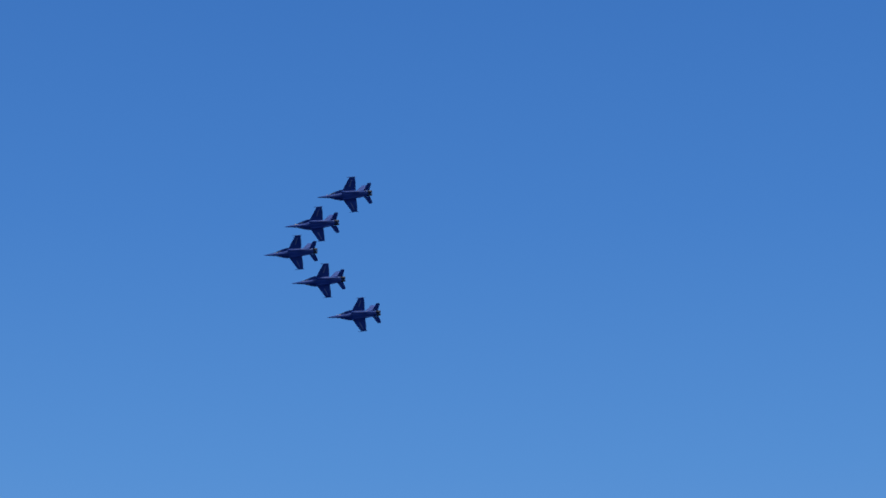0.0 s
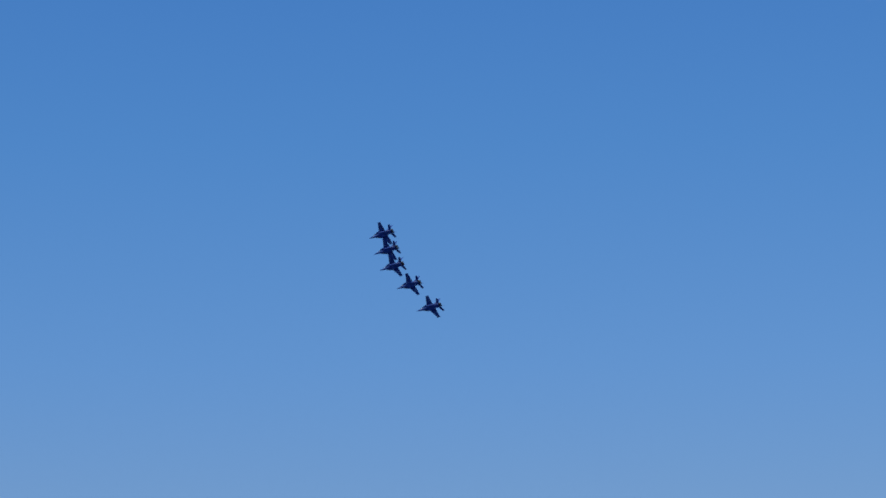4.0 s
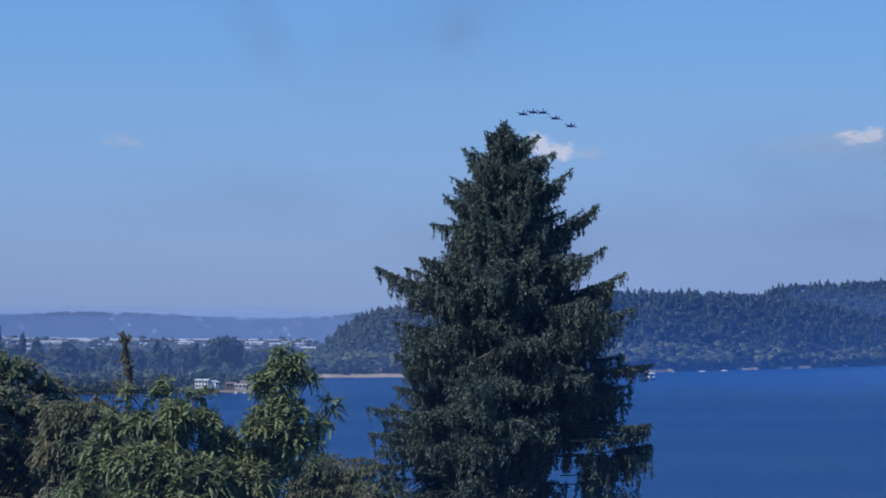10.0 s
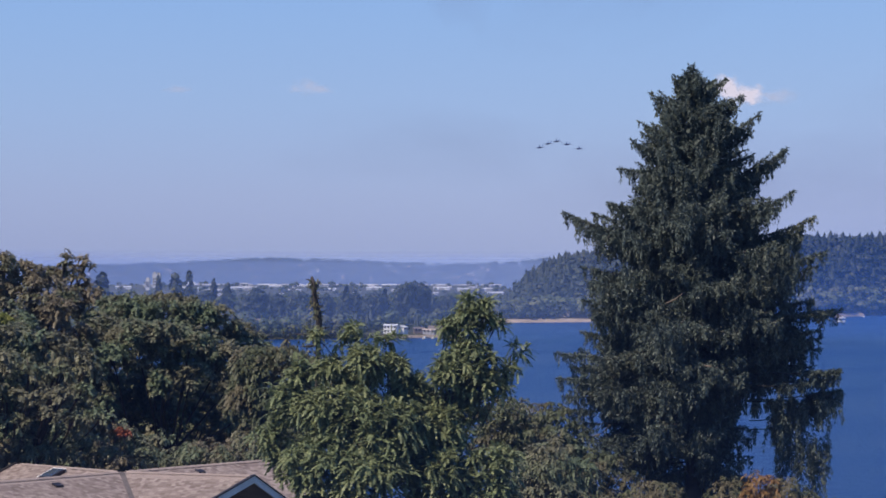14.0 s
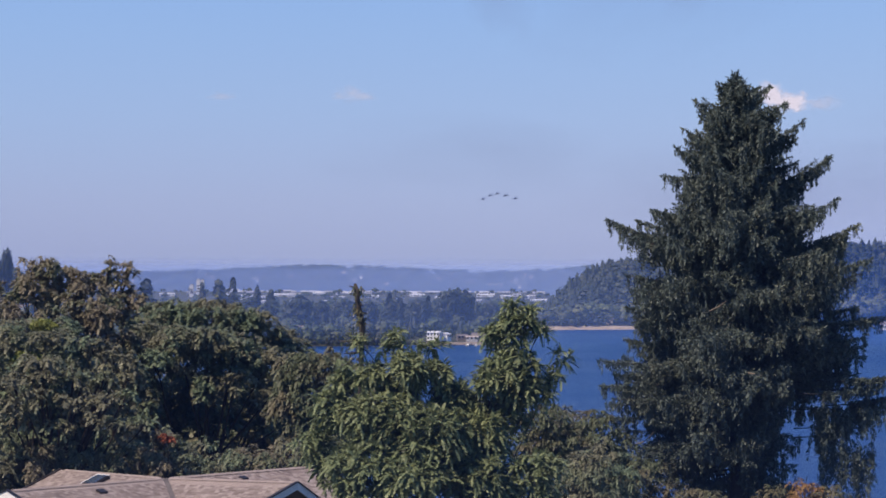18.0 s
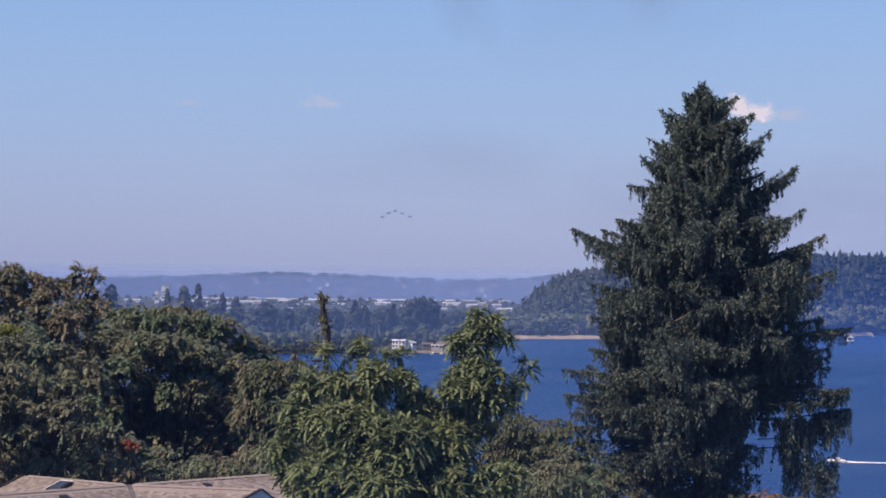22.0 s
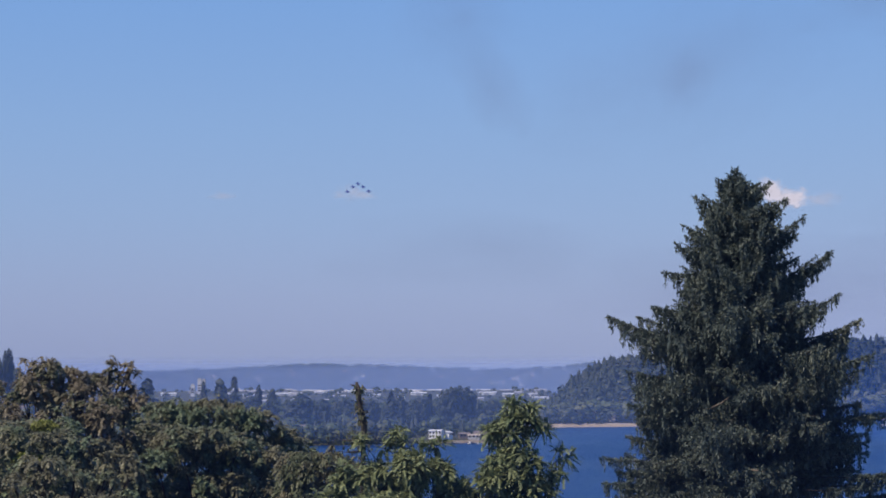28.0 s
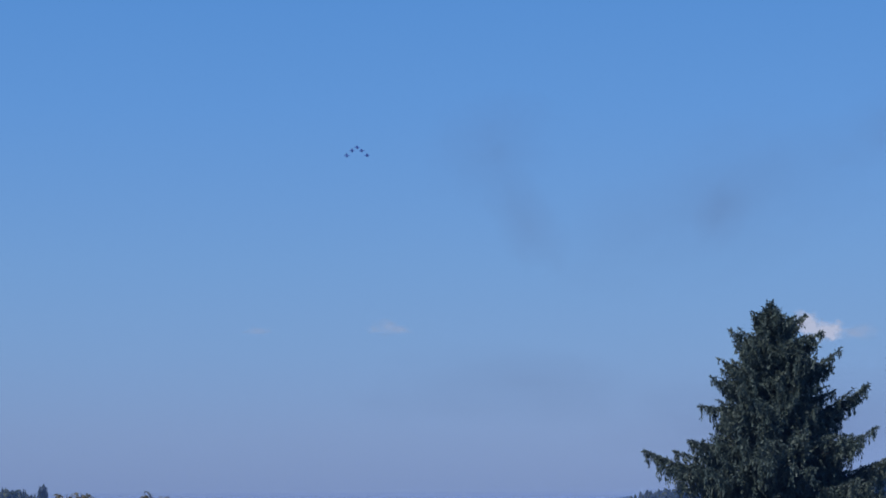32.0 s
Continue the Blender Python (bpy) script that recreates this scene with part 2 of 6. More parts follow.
def jet_fading_haze(nt, sheer, top):
    """Painted haze over the low land that fades the far jets: none at its foot, densest in its lower part, thinning out
    to the east.
    """
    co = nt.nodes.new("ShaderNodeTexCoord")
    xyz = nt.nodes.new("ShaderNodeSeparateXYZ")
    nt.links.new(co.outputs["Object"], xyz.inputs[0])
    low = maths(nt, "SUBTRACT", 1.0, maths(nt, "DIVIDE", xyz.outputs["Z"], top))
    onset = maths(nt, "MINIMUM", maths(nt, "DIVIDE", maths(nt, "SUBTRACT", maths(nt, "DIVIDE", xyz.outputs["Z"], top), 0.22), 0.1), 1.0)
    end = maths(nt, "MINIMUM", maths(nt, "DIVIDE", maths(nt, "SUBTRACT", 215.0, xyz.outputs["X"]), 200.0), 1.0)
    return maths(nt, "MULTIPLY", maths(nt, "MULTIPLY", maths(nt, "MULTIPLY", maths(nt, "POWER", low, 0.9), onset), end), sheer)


def puff(nt, sheer, spread):
    """A soft ragged patch, densest in the middle of its sheet (local -1 to 1)."""
    co = nt.nodes.new("ShaderNodeTexCoord")
    wob = node(nt, "ShaderNodeTexNoise", Scale=spread, Detail=6.0, Roughness=0.6)
    wob.noise_dimensions = "4D"
    nt.links.new(co.outputs["Object"], wob.inputs["Vector"])
    info = nt.nodes.new("ShaderNodeObjectInfo")
    nt.links.new(maths(nt, "MULTIPLY", info.outputs["Random"], 50.0), wob.inputs["W"])
    length = nt.nodes.new("ShaderNodeVectorMath")
    length.operation = "LENGTH"
    nt.links.new(co.outputs["Object"], length.inputs[0])
    ragged = maths(nt, "ADD", length.outputs["Value"], maths(nt, "MULTIPLY", wob.outputs["Fac"], 1.5))
    body = maths(nt, "SUBTRACT", 1.45, ragged)
    return maths(nt, "MULTIPLY", maths(nt, "POWER", body, 1.3), sheer)


# ---- mesh helpers ----
def mesh_of(name, verts, faces, mat, smooth=False):
    me = bpy.data.meshes.new(name)
    me.from_pydata([tuple(v) for v in verts], [], [tuple(f) for f in faces])
    me.materials.append(mat)
    if smooth:
        me.shade_smooth()
    return me


def quads_mesh(name, corners, mat):
    """One mesh from an array (n, 4, 3) of separate four-cornered blades."""
    n = len(corners)
    me = bpy.data.meshes.new(name)
    me.vertices.add(n * 4)
    me.vertices.foreach_set("co", np.ascontiguousarray(corners, dtype=np.float32).ravel())
    me.loops.add(n * 4)
    me.loops.foreach_set("vertex_index", np.arange(n * 4, dtype=np.int32))
    me.polygons.add(n)
    me.polygons.foreach_set("loop_start", np.arange(0, n * 4, 4, dtype=np.int32))
    me.polygons.foreach_set("loop_total", np.full(n, 4, dtype=np.int32))
    me.materials.append(mat)
    me.update(calc_edges=True)
    return me


def part(name, data, mat, parent, label=""):
    """Links a bmesh or mesh as one object under its thing."""
    if isinstance(data, bmesh.types.BMesh):
        me = bpy.data.meshes.new(name)
        data.to_mesh(me)
        data.free()
        me.materials.append(mat)
    else:
        me = data
    ob = new(name, me)
    ob.parent = parent
    return tagged(ob, label) if label else ob


def box(bm, x0, x1, y0, y1, z0, z1, bevel=0.0):
    made = bmesh.ops.create_cube(bm, size=1)
    vs = made["verts"]
    bmesh.ops.scale(bm, vec=(x1 - x0, y1 - y0, z1 - z0), verts=vs)
    bmesh.ops.translate(bm, vec=((x0 + x1) / 2, (y0 + y1) / 2, (z0 + z1) / 2), verts=vs)
    if bevel:
        edges = list({e for v in vs for e in v.link_edges})
        bmesh.ops.bevel(bm, geom=edges, offset=bevel, segments=2, affect="EDGES")
    return bm


def boxed(*sizes, bevel=0.0):
    return box(bmesh.new(), *sizes, bevel=bevel)


def tube(points, radii, sides=8):
    """Verts and faces of a limb along points, with those radii."""
    verts, faces = [], []
    for i, p in enumerate(points):
        p = Vector(p)
        d = Vector(points[min(i + 1, len(points) - 1)]) - Vector(points[max(i - 1, 0)])
        d = d.normalized() if d.length else Vector((0, 0, 1))
        a = d.orthogonal().normalized()
        c = d.cross(a)
        for k in range(sides):
            w = 2 * math.pi * k / sides
            verts.append(p + (a * math.cos(w) + c * math.sin(w)) * radii[i])
    for i in range(len(points) - 1):
        for k in range(sides):
            q = (k + 1) % sides
            faces.append((i * sides + k, i * sides + q, (i + 1) * sides + q, (i + 1) * sides + k))
    faces.append(tuple(range((len(points) - 1) * sides, len(points) * sides)))
    faces.append(tuple(reversed(range(sides))))
    return verts, faces


def merged(pieces):
    verts, faces = [], []
    for v, f in pieces:
        n = len(verts)
        verts += v
        faces += [tuple(i + n for i in g) for g in f]
    return verts, faces


rng = np.random.default_rng(7)


def unit(a):
    return a / np.maximum(np.linalg.norm(a, axis=-1, keepdims=True), 1e-9)


def blades(base, axis, length, width, droop=0.0):
    """Leaf blades: kite-shaped, from base along axis, with a random turn about it."""
    n = len(base)
    axis = unit(axis)
    side = unit(np.cross(axis, rng.normal(size=(n, 3))))
    length, width = np.broadcast_to(length, n)[:, None], np.broadcast_to(width, n)[:, None]
    mid = base + axis * length * 0.45
    tip = base + axis * length
    tip[:, 2] -= droop * length[:, 0]
    return np.stack([base, mid + side * width / 2, tip, mid - side * width / 2], axis=1)


# ---- land and water ----
def lerp(x, pairs):
    return np.interp(x, [p[0] for p in pairs], [p[1] for p in pairs])


def smooth(x):
    x = np.clip(x, 0, 1)
    return x * x * (3 - 2 * x)


SHORE = [(-6000, 1500), (-1500, 1700), (-760, 1740), (-560, 1800), (-430, 1830), (-405, 2150), (-345, 2440), (-180, 2500), (100, 2750), (257, 2930),
         (500, 3330), (640, 3700), (760, 4200), (822, 4560), (840, 4720), (1500, 4700), (6000, 3800)]
RIDGE = [(-340, -40), (-310, -24), (-262, 5), (-212, 21), (-172, 29), (0, 42), (207, 60), (357, 58), (440, 64), (490, 76), (560, 82), (640, 86), (775, 87), (832, 88),
         (905, 76), (950, 50), (1000, 24), (1050, 56), (1200, 60), (1400, 50), (6000, 50)]
FRONT = [(-340, -40), (-310, -24), (-262, 5), (-212, 21), (-172, 29), (0, 42), (207, 60), (357, 58), (457, 56), (560, 42), (660, 22), (760, -2), (822, -26), (860, -45), (6000, -45)]
LEFT_HILL = [(-6000, 50), (-1450, 36), (-1310, 22), (-1262, 0), (-1225, -34), (-1190, -60)]
SKYLINE = [(-6000, 10), (-1400, 11), (-1050, 15), (-900, 20), (-760, 28), (-650, 26), (-560, 22), (-440, 18), (-330, 21), (-250, 29), (-170, 36), (-60, 38), (6000, 36)]


def height(u, r):
    """The ground's height over the lake at bearing u and r metres out."""
    near = 40.5 - 0.112 * r + 2.8 * np.exp(-r / 6) + 1.2 * np.sin(r * 0.05 + u * 0.002) * (r > 20)
    shore = lerp(u, SHORE)
    s = r - shore
    bank = np.where(s > 0, 3.0 * smooth(s / 35), -3.0)
    flat = bank + 10 * smooth(s / 900) + 20 * smooth((r - 3450) / 700)
    far = EYE.z + lerp(u, SKYLINE) * 4780 / F
    flat = flat + np.maximum(far - flat, 0) * smooth((r - 4330) / 430)
    lr = np.minimum(shore + 420, 4850)
    left = EYE.z + lerp(u, LEFT_HILL) * lr / F
    flat = flat + np.maximum(left - flat, 0) * smooth(s / 420) * (u < -1150)
    front = EYE.z + lerp(u, FRONT) * np.minimum(shore + 320, 4850) / F
    hill = bank + np.maximum(front - bank, 0) * smooth(s / 320) ** 0.8 * (1 - 0.45 * smooth((s - 340) / 300))
    start = np.maximum(4380, shore)
    behind = (EYE.z + lerp(u, RIDGE) * 4840 / F) * smooth((r - start) / (4850 - start)) * smooth((u - 380) / 90)
    hill = np.where(s > 0, np.maximum(hill, behind), hill)
    w = smooth((u + 345) / 60)
    land = np.where(s > 0, flat * (1 - w) + hill * w, bank)
    beyond = far * smooth((r - 4330) / 430) * (1 - smooth((u + 60) / 80)) * (u > -400)
    land = np.where(s > 0, np.maximum(land, beyond), land)
    return np.maximum(near, land)


def ground_at(x, y):
    return float(height(np.array(math.atan2(x, y) * F), np.array(math.hypot(x, y))))


def polar_sheet(name, us, rs, hgt, mat):
    uu, rr = np.meshgrid(us, rs, indexing="ij")
    zz = hgt(uu, rr)
    co = np.stack([rr * np.sin(uu / F), rr * np.cos(uu / F), zz], -1).reshape(-1, 3)
    n, k = len(us), len(rs)
    i = np.arange((n - 1) * k).reshape(n - 1, k)[:, :-1].ravel()
    return mesh_of(name, co, np.stack([i, i + k, i + k + 1, i + 1], 1).tolist(), mat, True)


turn = math.pi * F
us = np.concatenate([np.linspace(-turn, -1900, 60), np.arange(-1880, 1900, 14.0), np.linspace(1900, turn, 60)])
rs = np.concatenate([[-0.3, 1, 2, 3], np.arange(4, 24, 2.0), np.arange(24, 420, 8.0), np.arange(420, 1700, 80.0), np.arange(1700, 4900, 22.0), [4900, 4960]])
tagged(new("ground", polar_sheet("ground", us, rs, lambda u, r: height(u, r), M["earth"])), "wooded hillsides, low shores and a far ridge of earth and grass", "ground", kind="structure")
lake_r = np.concatenate([np.arange(250, 1700, 50.0), np.arange(1700, 4960, 60.0)])
tagged(new("water", polar_sheet("water", us[::2], lake_r, lambda u, r: 0 * r, M["lake_water"])), "wide deep blue lake with fine ripples", "lake", kind="structure")


def shore_strip(u0, u1, back, rise):
    us = np.linspace(u0, u1, max(3, int((u1 - u0) / 6)))
    verts, faces = [], []
    for i, u in enumerate(us):
        r = float(lerp(u, SHORE))
        wide = back * (0.75 + 0.5 * noise.noise((u * 0.02, 3, 0)))
        for d, z in ((-4, -0.4), (1, 0.6), (wide * 0.5, rise * 0.75), (wide, rise), (wide + 6, rise - 3)):
            p = at(u, 0, r + d)
            verts.append((p.x, p.y, z + 0.5 * noise.noise((u * 0.05, d, 1))))
        if i:
            faces += [((i - 1) * 5 + k, i * 5 + k, i * 5 + k + 1, (i - 1) * 5 + k + 1) for k in range(4)]
    return tagged(new("beach", mesh_of("beach", verts, faces, M["sand"], True)), "narrow tan sandy beach along the lake", "beach", kind="structure")


for u0, u1, back, rise in ((-350, -170, 22, 3.6), (250, 300, 24, 3.6), (410, 448, 22, 3.2), (482, 508, 20, 3.2), (517, 540, 20, 3.0)):
    shore_strip(u0, u1, back, rise)


# ---- haze tint sheets, glowing clouds and smoke ----
# Blue sheets that paint the distance haze over whatever lies behind them.
def veil(u0, u1, r, top, dense, color, fall=haze_tint_by_height):
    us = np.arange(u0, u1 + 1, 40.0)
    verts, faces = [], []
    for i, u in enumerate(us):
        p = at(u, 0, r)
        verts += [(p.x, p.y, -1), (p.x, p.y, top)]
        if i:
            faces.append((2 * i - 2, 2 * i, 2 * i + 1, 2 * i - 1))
    return tagged(new("haze", mesh_of("haze", verts, faces, mist("haze", color, fall, dense, top), True)), "see-through sheet whose blue tint stands in for haze", "haze", kind="structure")


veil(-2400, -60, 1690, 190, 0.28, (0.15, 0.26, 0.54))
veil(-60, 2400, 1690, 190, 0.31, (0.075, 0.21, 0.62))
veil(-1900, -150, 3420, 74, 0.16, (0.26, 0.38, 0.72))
veil(-1900, 40, 4290, 96, 0.50, (0.24, 0.35, 0.62), level_haze_tint)
veil(500, 1900, 4400, 142, 0.11, (0.13, 0.27, 0.66), level_haze_tint)
# Tint that fades the far jets against the low sky.
veil(-1900, 350, 2650, 300, 0.42, (0.185, 0.262, 0.460), jet_fading_haze)
# Added close sheet: its blue tint lifts the dark parts of the near trees.
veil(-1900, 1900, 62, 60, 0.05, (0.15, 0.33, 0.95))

# Clouds and smoke glow by themselves; their daylight brightness is in the colour.
CLOUD = mist("cloud", (0.72, 0.77, 0.98), puff, 2.9, 2.0, 0.56)
THIN_CLOUD = mist("thin_cloud", (0.56, 0.69, 1.0), puff, 0.9, 1.7, 0.46)
SOFT = mist("soft_cloud", (0.58, 0.70, 1.0), puff, 0.95, 1.5, 0.48)
WISP = mist("wisp", (0.85, 0.9, 0.95), puff, 0.33, 1.6, 0.55)
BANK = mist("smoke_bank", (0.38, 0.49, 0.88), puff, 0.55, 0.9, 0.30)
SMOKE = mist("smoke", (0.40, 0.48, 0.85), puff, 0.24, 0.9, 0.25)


def air_sheet(name, u, v, wide, tall, mat, label, category, tilt=0.0, d=4900):
    """A bowed sheet that carries a far cloud; its local size is 2 x 2."""
    k = 13
    verts = [(-1 + 2 * i / (k - 1), 0.12 * ((2 * i / (k - 1) - 1) ** 2 + (2 * j / (k - 1) - 1) ** 2), -1 + 2 * j / (k - 1)) for i in range(k) for j in range(k)]
    faces = [(i * k + j, (i + 1) * k + j, (i + 1) * k + j + 1, i * k + j + 1) for i in range(k - 1) for j in range(k - 1)]
    ob = new(name, mesh_of(name, verts, faces, mat, True))
    p = at(u, 0, d * math.cos(v / F))
    p.z = EYE.z + d * math.sin(v / F)
    s = d / F
    ob.matrix_world = Matrix.Translation(p) @ Euler((v / F, 0, -u / F)).to_matrix().to_4x4() @ Euler((0, radians(tilt), 0)).to_matrix().to_4x4() @ Matrix.Diagonal((wide * s, wide * s * 0.5, tall * s, 1))
    return tagged(ob, label, category, kind="structure")


for u, v, w, h in ((72, 330, 44, 36), (100, 321, 46, 28), (56, 342, 34, 26), (952, 284, 58, 50), (1010, 276, 56, 38), (1072, 283, 84, 46), (1150, 278, 74, 40), (914, 260, 22, 20), (620, 347, 66, 24), (645, 352, 36, 24), (760, 285, 52, 30), (1620, 308, 34, 34)):
    air_sheet("cloud", u, v, w, h, CLOUD, "small white fair-weather cloud low over the horizon", "cloud")
for u, v, w, h in ((930, 335, 70, 30), (560, 330, 190, 46), (720, 332, 240, 56), (1300, 290, 180, 36), (-905, 332, 40, 12)):
    air_sheet("cloud", u, v, w, h, THIN_CLOUD, "faint grey-white scrap of cloud", "cloud")
RAD = F * math.pi / 180
for u, v, w, h in ((-677, 339, 36, 26), (-652, 333, 36, 14), (-700, 334, 24, 12), (158, 323, 44, 26), (140, 318, 40, 16)):
    air_sheet("cloud", u, v, w, h, SOFT, "small soft puff of white cloud", "cloud")
for az, el, w, h, tilt in ((33.7, 19.25, 190, 62, 4), (34.6, 19.35, 150, 44, 0), (36.3, 19.9, 300, 40, -8), (32.3, 18.7, 130, 40, -20), (36.6, 16.33, 210, 46, -5), (37.6, 16.45, 160, 40, -2), (48.34, 18.69, 14, 6, 0)):
    air_sheet("cloud", az * RAD, el * RAD, w, h, WISP, "thin white wisp of high cloud", "cloud", tilt)
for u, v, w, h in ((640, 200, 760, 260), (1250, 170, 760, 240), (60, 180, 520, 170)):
    air_sheet("smoke", u, v, w, h, BANK, "wide dull glowing sheet painted as a bank of thin smoke over the hills", "smoke", 0.0, 4860)
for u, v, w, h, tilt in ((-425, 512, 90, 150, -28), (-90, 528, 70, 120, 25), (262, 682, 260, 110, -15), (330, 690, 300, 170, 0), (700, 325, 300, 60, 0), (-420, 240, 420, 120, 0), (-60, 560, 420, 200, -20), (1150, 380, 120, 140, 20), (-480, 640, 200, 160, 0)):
    air_sheet("smoke", u, v, w, h, SMOKE, "glowing sheet painted as thin drifting grey smoke left in the sky", "smoke", tilt, 4850)


# ---- the spruce ----
def thing(name, place, label, category, group=""):
    ob = new(name)
    ob.location = place
    return tagged(ob, label, category, group)


def spruce():
    d = 100.0
    k = d / F
    foot = at(8, 0, d)
    foot.z = ground_at(foot.x, foot.y) - 0.1
    root = thing("spruce", foot, "tall dark green spruce with drooping curtains of needles", "tree")
    eye_h = EYE.z - foot.z
    H = eye_h + 375 * k

    def hz(v):
        return eye_h + v * k

    lean = lambda z: -8 * k * (z / H)
    trunk_pts = [(lean(z), 0, z) for z in np.linspace(0, H - 0.2, 14)]
    rad = [0.46 * (1 - z / H) ** 0.8 + 0.015 for z in np.linspace(0, H - 0.2, 14)]
    rad[0] = 0.6
    part("trunk", mesh_of("trunk", *tube(trunk_pts, rad, 12), M["bark"], True), None, root)
    # half-widths of the crown by height: (v, left), (v, right)
    left = [(-420, 60), (-340, 170), (-270, 205), (-200, 212), (-130, 212), (-60, 190), (0, 182), (60, 178), (100, 170), (150, 138), (190, 124), (240, 104), (290, 80), (325, 60), (352, 34), (375, 4)]
    right = [(-420, 60), (-360, 110), (-300, 150), (-225, 205), (-160, 222), (-108, 212), (-60, 220), (0, 212), (60, 210), (100, 186), (150, 142), (200, 130), (250, 108), (290, 96), (320, 78), (345, 62), (360, 42), (375, 4)]
    limbs, tufts_p, tufts_a, tufts_l, tufts_w = [], [], [], [], []

    def tuft(base, axis, lo, hi, wide):
        n = len(base)
        tufts_p.append(base)
        tufts_a.append(axis)
        tufts_l.append(rng.uniform(lo, hi, n))
        tufts_w.append(rng.uniform(wide * 0.6, wide * 1.25, n))

    def branch(a, z_tip, reach, rise, up, hang, dense=1.0, first=0.15, fat=1.0):
        """A limb at azimuth a whose tip is reach out at z_tip. rise: the tip's height over the limb's root; up: how far its end bends up;
        hang: length of its curtains; fat: length of its side twigs."""
        dx, dy = math.cos(a), math.sin(a)
        z0 = z_tip - rise
        x0 = lean(z0)
        n = 10
        s = np.linspace(0, 1, n)
        side = rng.normal(0, 0.06) * reach
        w = side * np.sin(math.pi * s)
        z = z0 + rise * s + up * (s ** 3 - s)
        pts = np.stack([x0 + dx * reach * s - dy * w, dy * reach * s + dx * w, z], 1)
        bare = max(0, int(first * n) - 1) if first > 0.5 else 0
        limbs.append(tube([tuple(p) for p in pts[bare:]], [max(0.007, 0.05 * (1 - i / n) * (0.4 + reach / 7)) for i in range(bare, n)], 5))

        def on(s):
            seg = np.minimum((s * (n - 1)).astype(int), n - 2)
            f = (s * (n - 1) - seg)[:, None]
            return pts[seg] * (1 - f) + pts[seg + 1] * f, unit(pts[seg + 1] - pts[seg])

        m = int((4 + 6.5 * reach) * dense)
        s = rng.uniform(first if reach > 1.2 else 0.0, 1, m) ** 0.85
        p, out = on(s)
        sidev = unit(np.cross(out, [0, 0, 1.0]))
        sgn = rng.choice([-1, 1], m)[:, None]
        tl = fat * (0.13 + 0.36 * reach ** 0.7 * (1 - s) ** 0.75) * rng.uniform(0.4, 1.25, m)
        tdir = unit(out * rng.uniform(0.5, 1.0, (m, 1)) + sidev * sgn * rng.uniform(0.3, 1.0, (m, 1)) + np.array([0, 0, 1.0]) * rng.uniform(-0.25, 0.3, (m, 1)))
        # needles along the limb's outer part, out to a thin tip
        c = int(28 * reach * dense) + 8
        sl = rng.uniform(first, 1.02, c) ** 0.7
        q, o = on(np.minimum(sl, 1.0))
        tuft(q + o * np.maximum(sl - 1, 0)[:, None] * 3, o * 0.7 + rng.normal(0, 0.55, (c, 3)), 0.10, 0.20, 0.052)
        # needles along the side twigs
        i = np.repeat(np.arange(m), np.maximum(3, (tl / 0.034).astype(int)))
        g = rng.uniform(0, 1, len(i))
        base = p[i] + tdir[i] * (tl[i] * g)[:, None]
        base[:, 2] -= 0.22 * tl[i] * g * g
        tuft(base + rng.normal(0, 0.025, (len(i), 3)), tdir[i] * 0.8 + rng.normal(0, 0.42, (len(i), 3)), 0.10, 0.21, 0.060)
        # hanging strands, a few of them long
        i = np.repeat(np.arange(m), 2)
        g = rng.uniform(0.15, 1, len(i))
        top = p[i] + tdir[i] * (tl[i] * g)[:, None]
        hl = 0.06 + hang * 1.7 * rng.uniform(0, 1, len(i)) ** 2.2 * (1 - 0.65 * s[i])
        sway = rng.normal(0, 0.10, (len(i), 3)) * np.array([1, 1, 0])
        j = np.repeat(np.arange(len(i)), np.maximum(1, (hl / 0.034).astype(int)))
        g = rng.uniform(0, 1, len(j))
        base = top[j] + sway[j] * (hl[j] * g)[:, None] + rng.normal(0, 0.03, (len(j), 3))
        base[:, 2] -= hl[j] * g
        tuft(base, rng.normal(0, 0.3, (len(j), 3)) + np.array([0, 0, -1.0]), 0.10, 0.22, 0.056)

    def width(v, a):
        c = (math.cos(a) + 1) / 2
        return (float(lerp(v, left)) * (1 - c) + float(lerp(v, right)) * c) * k

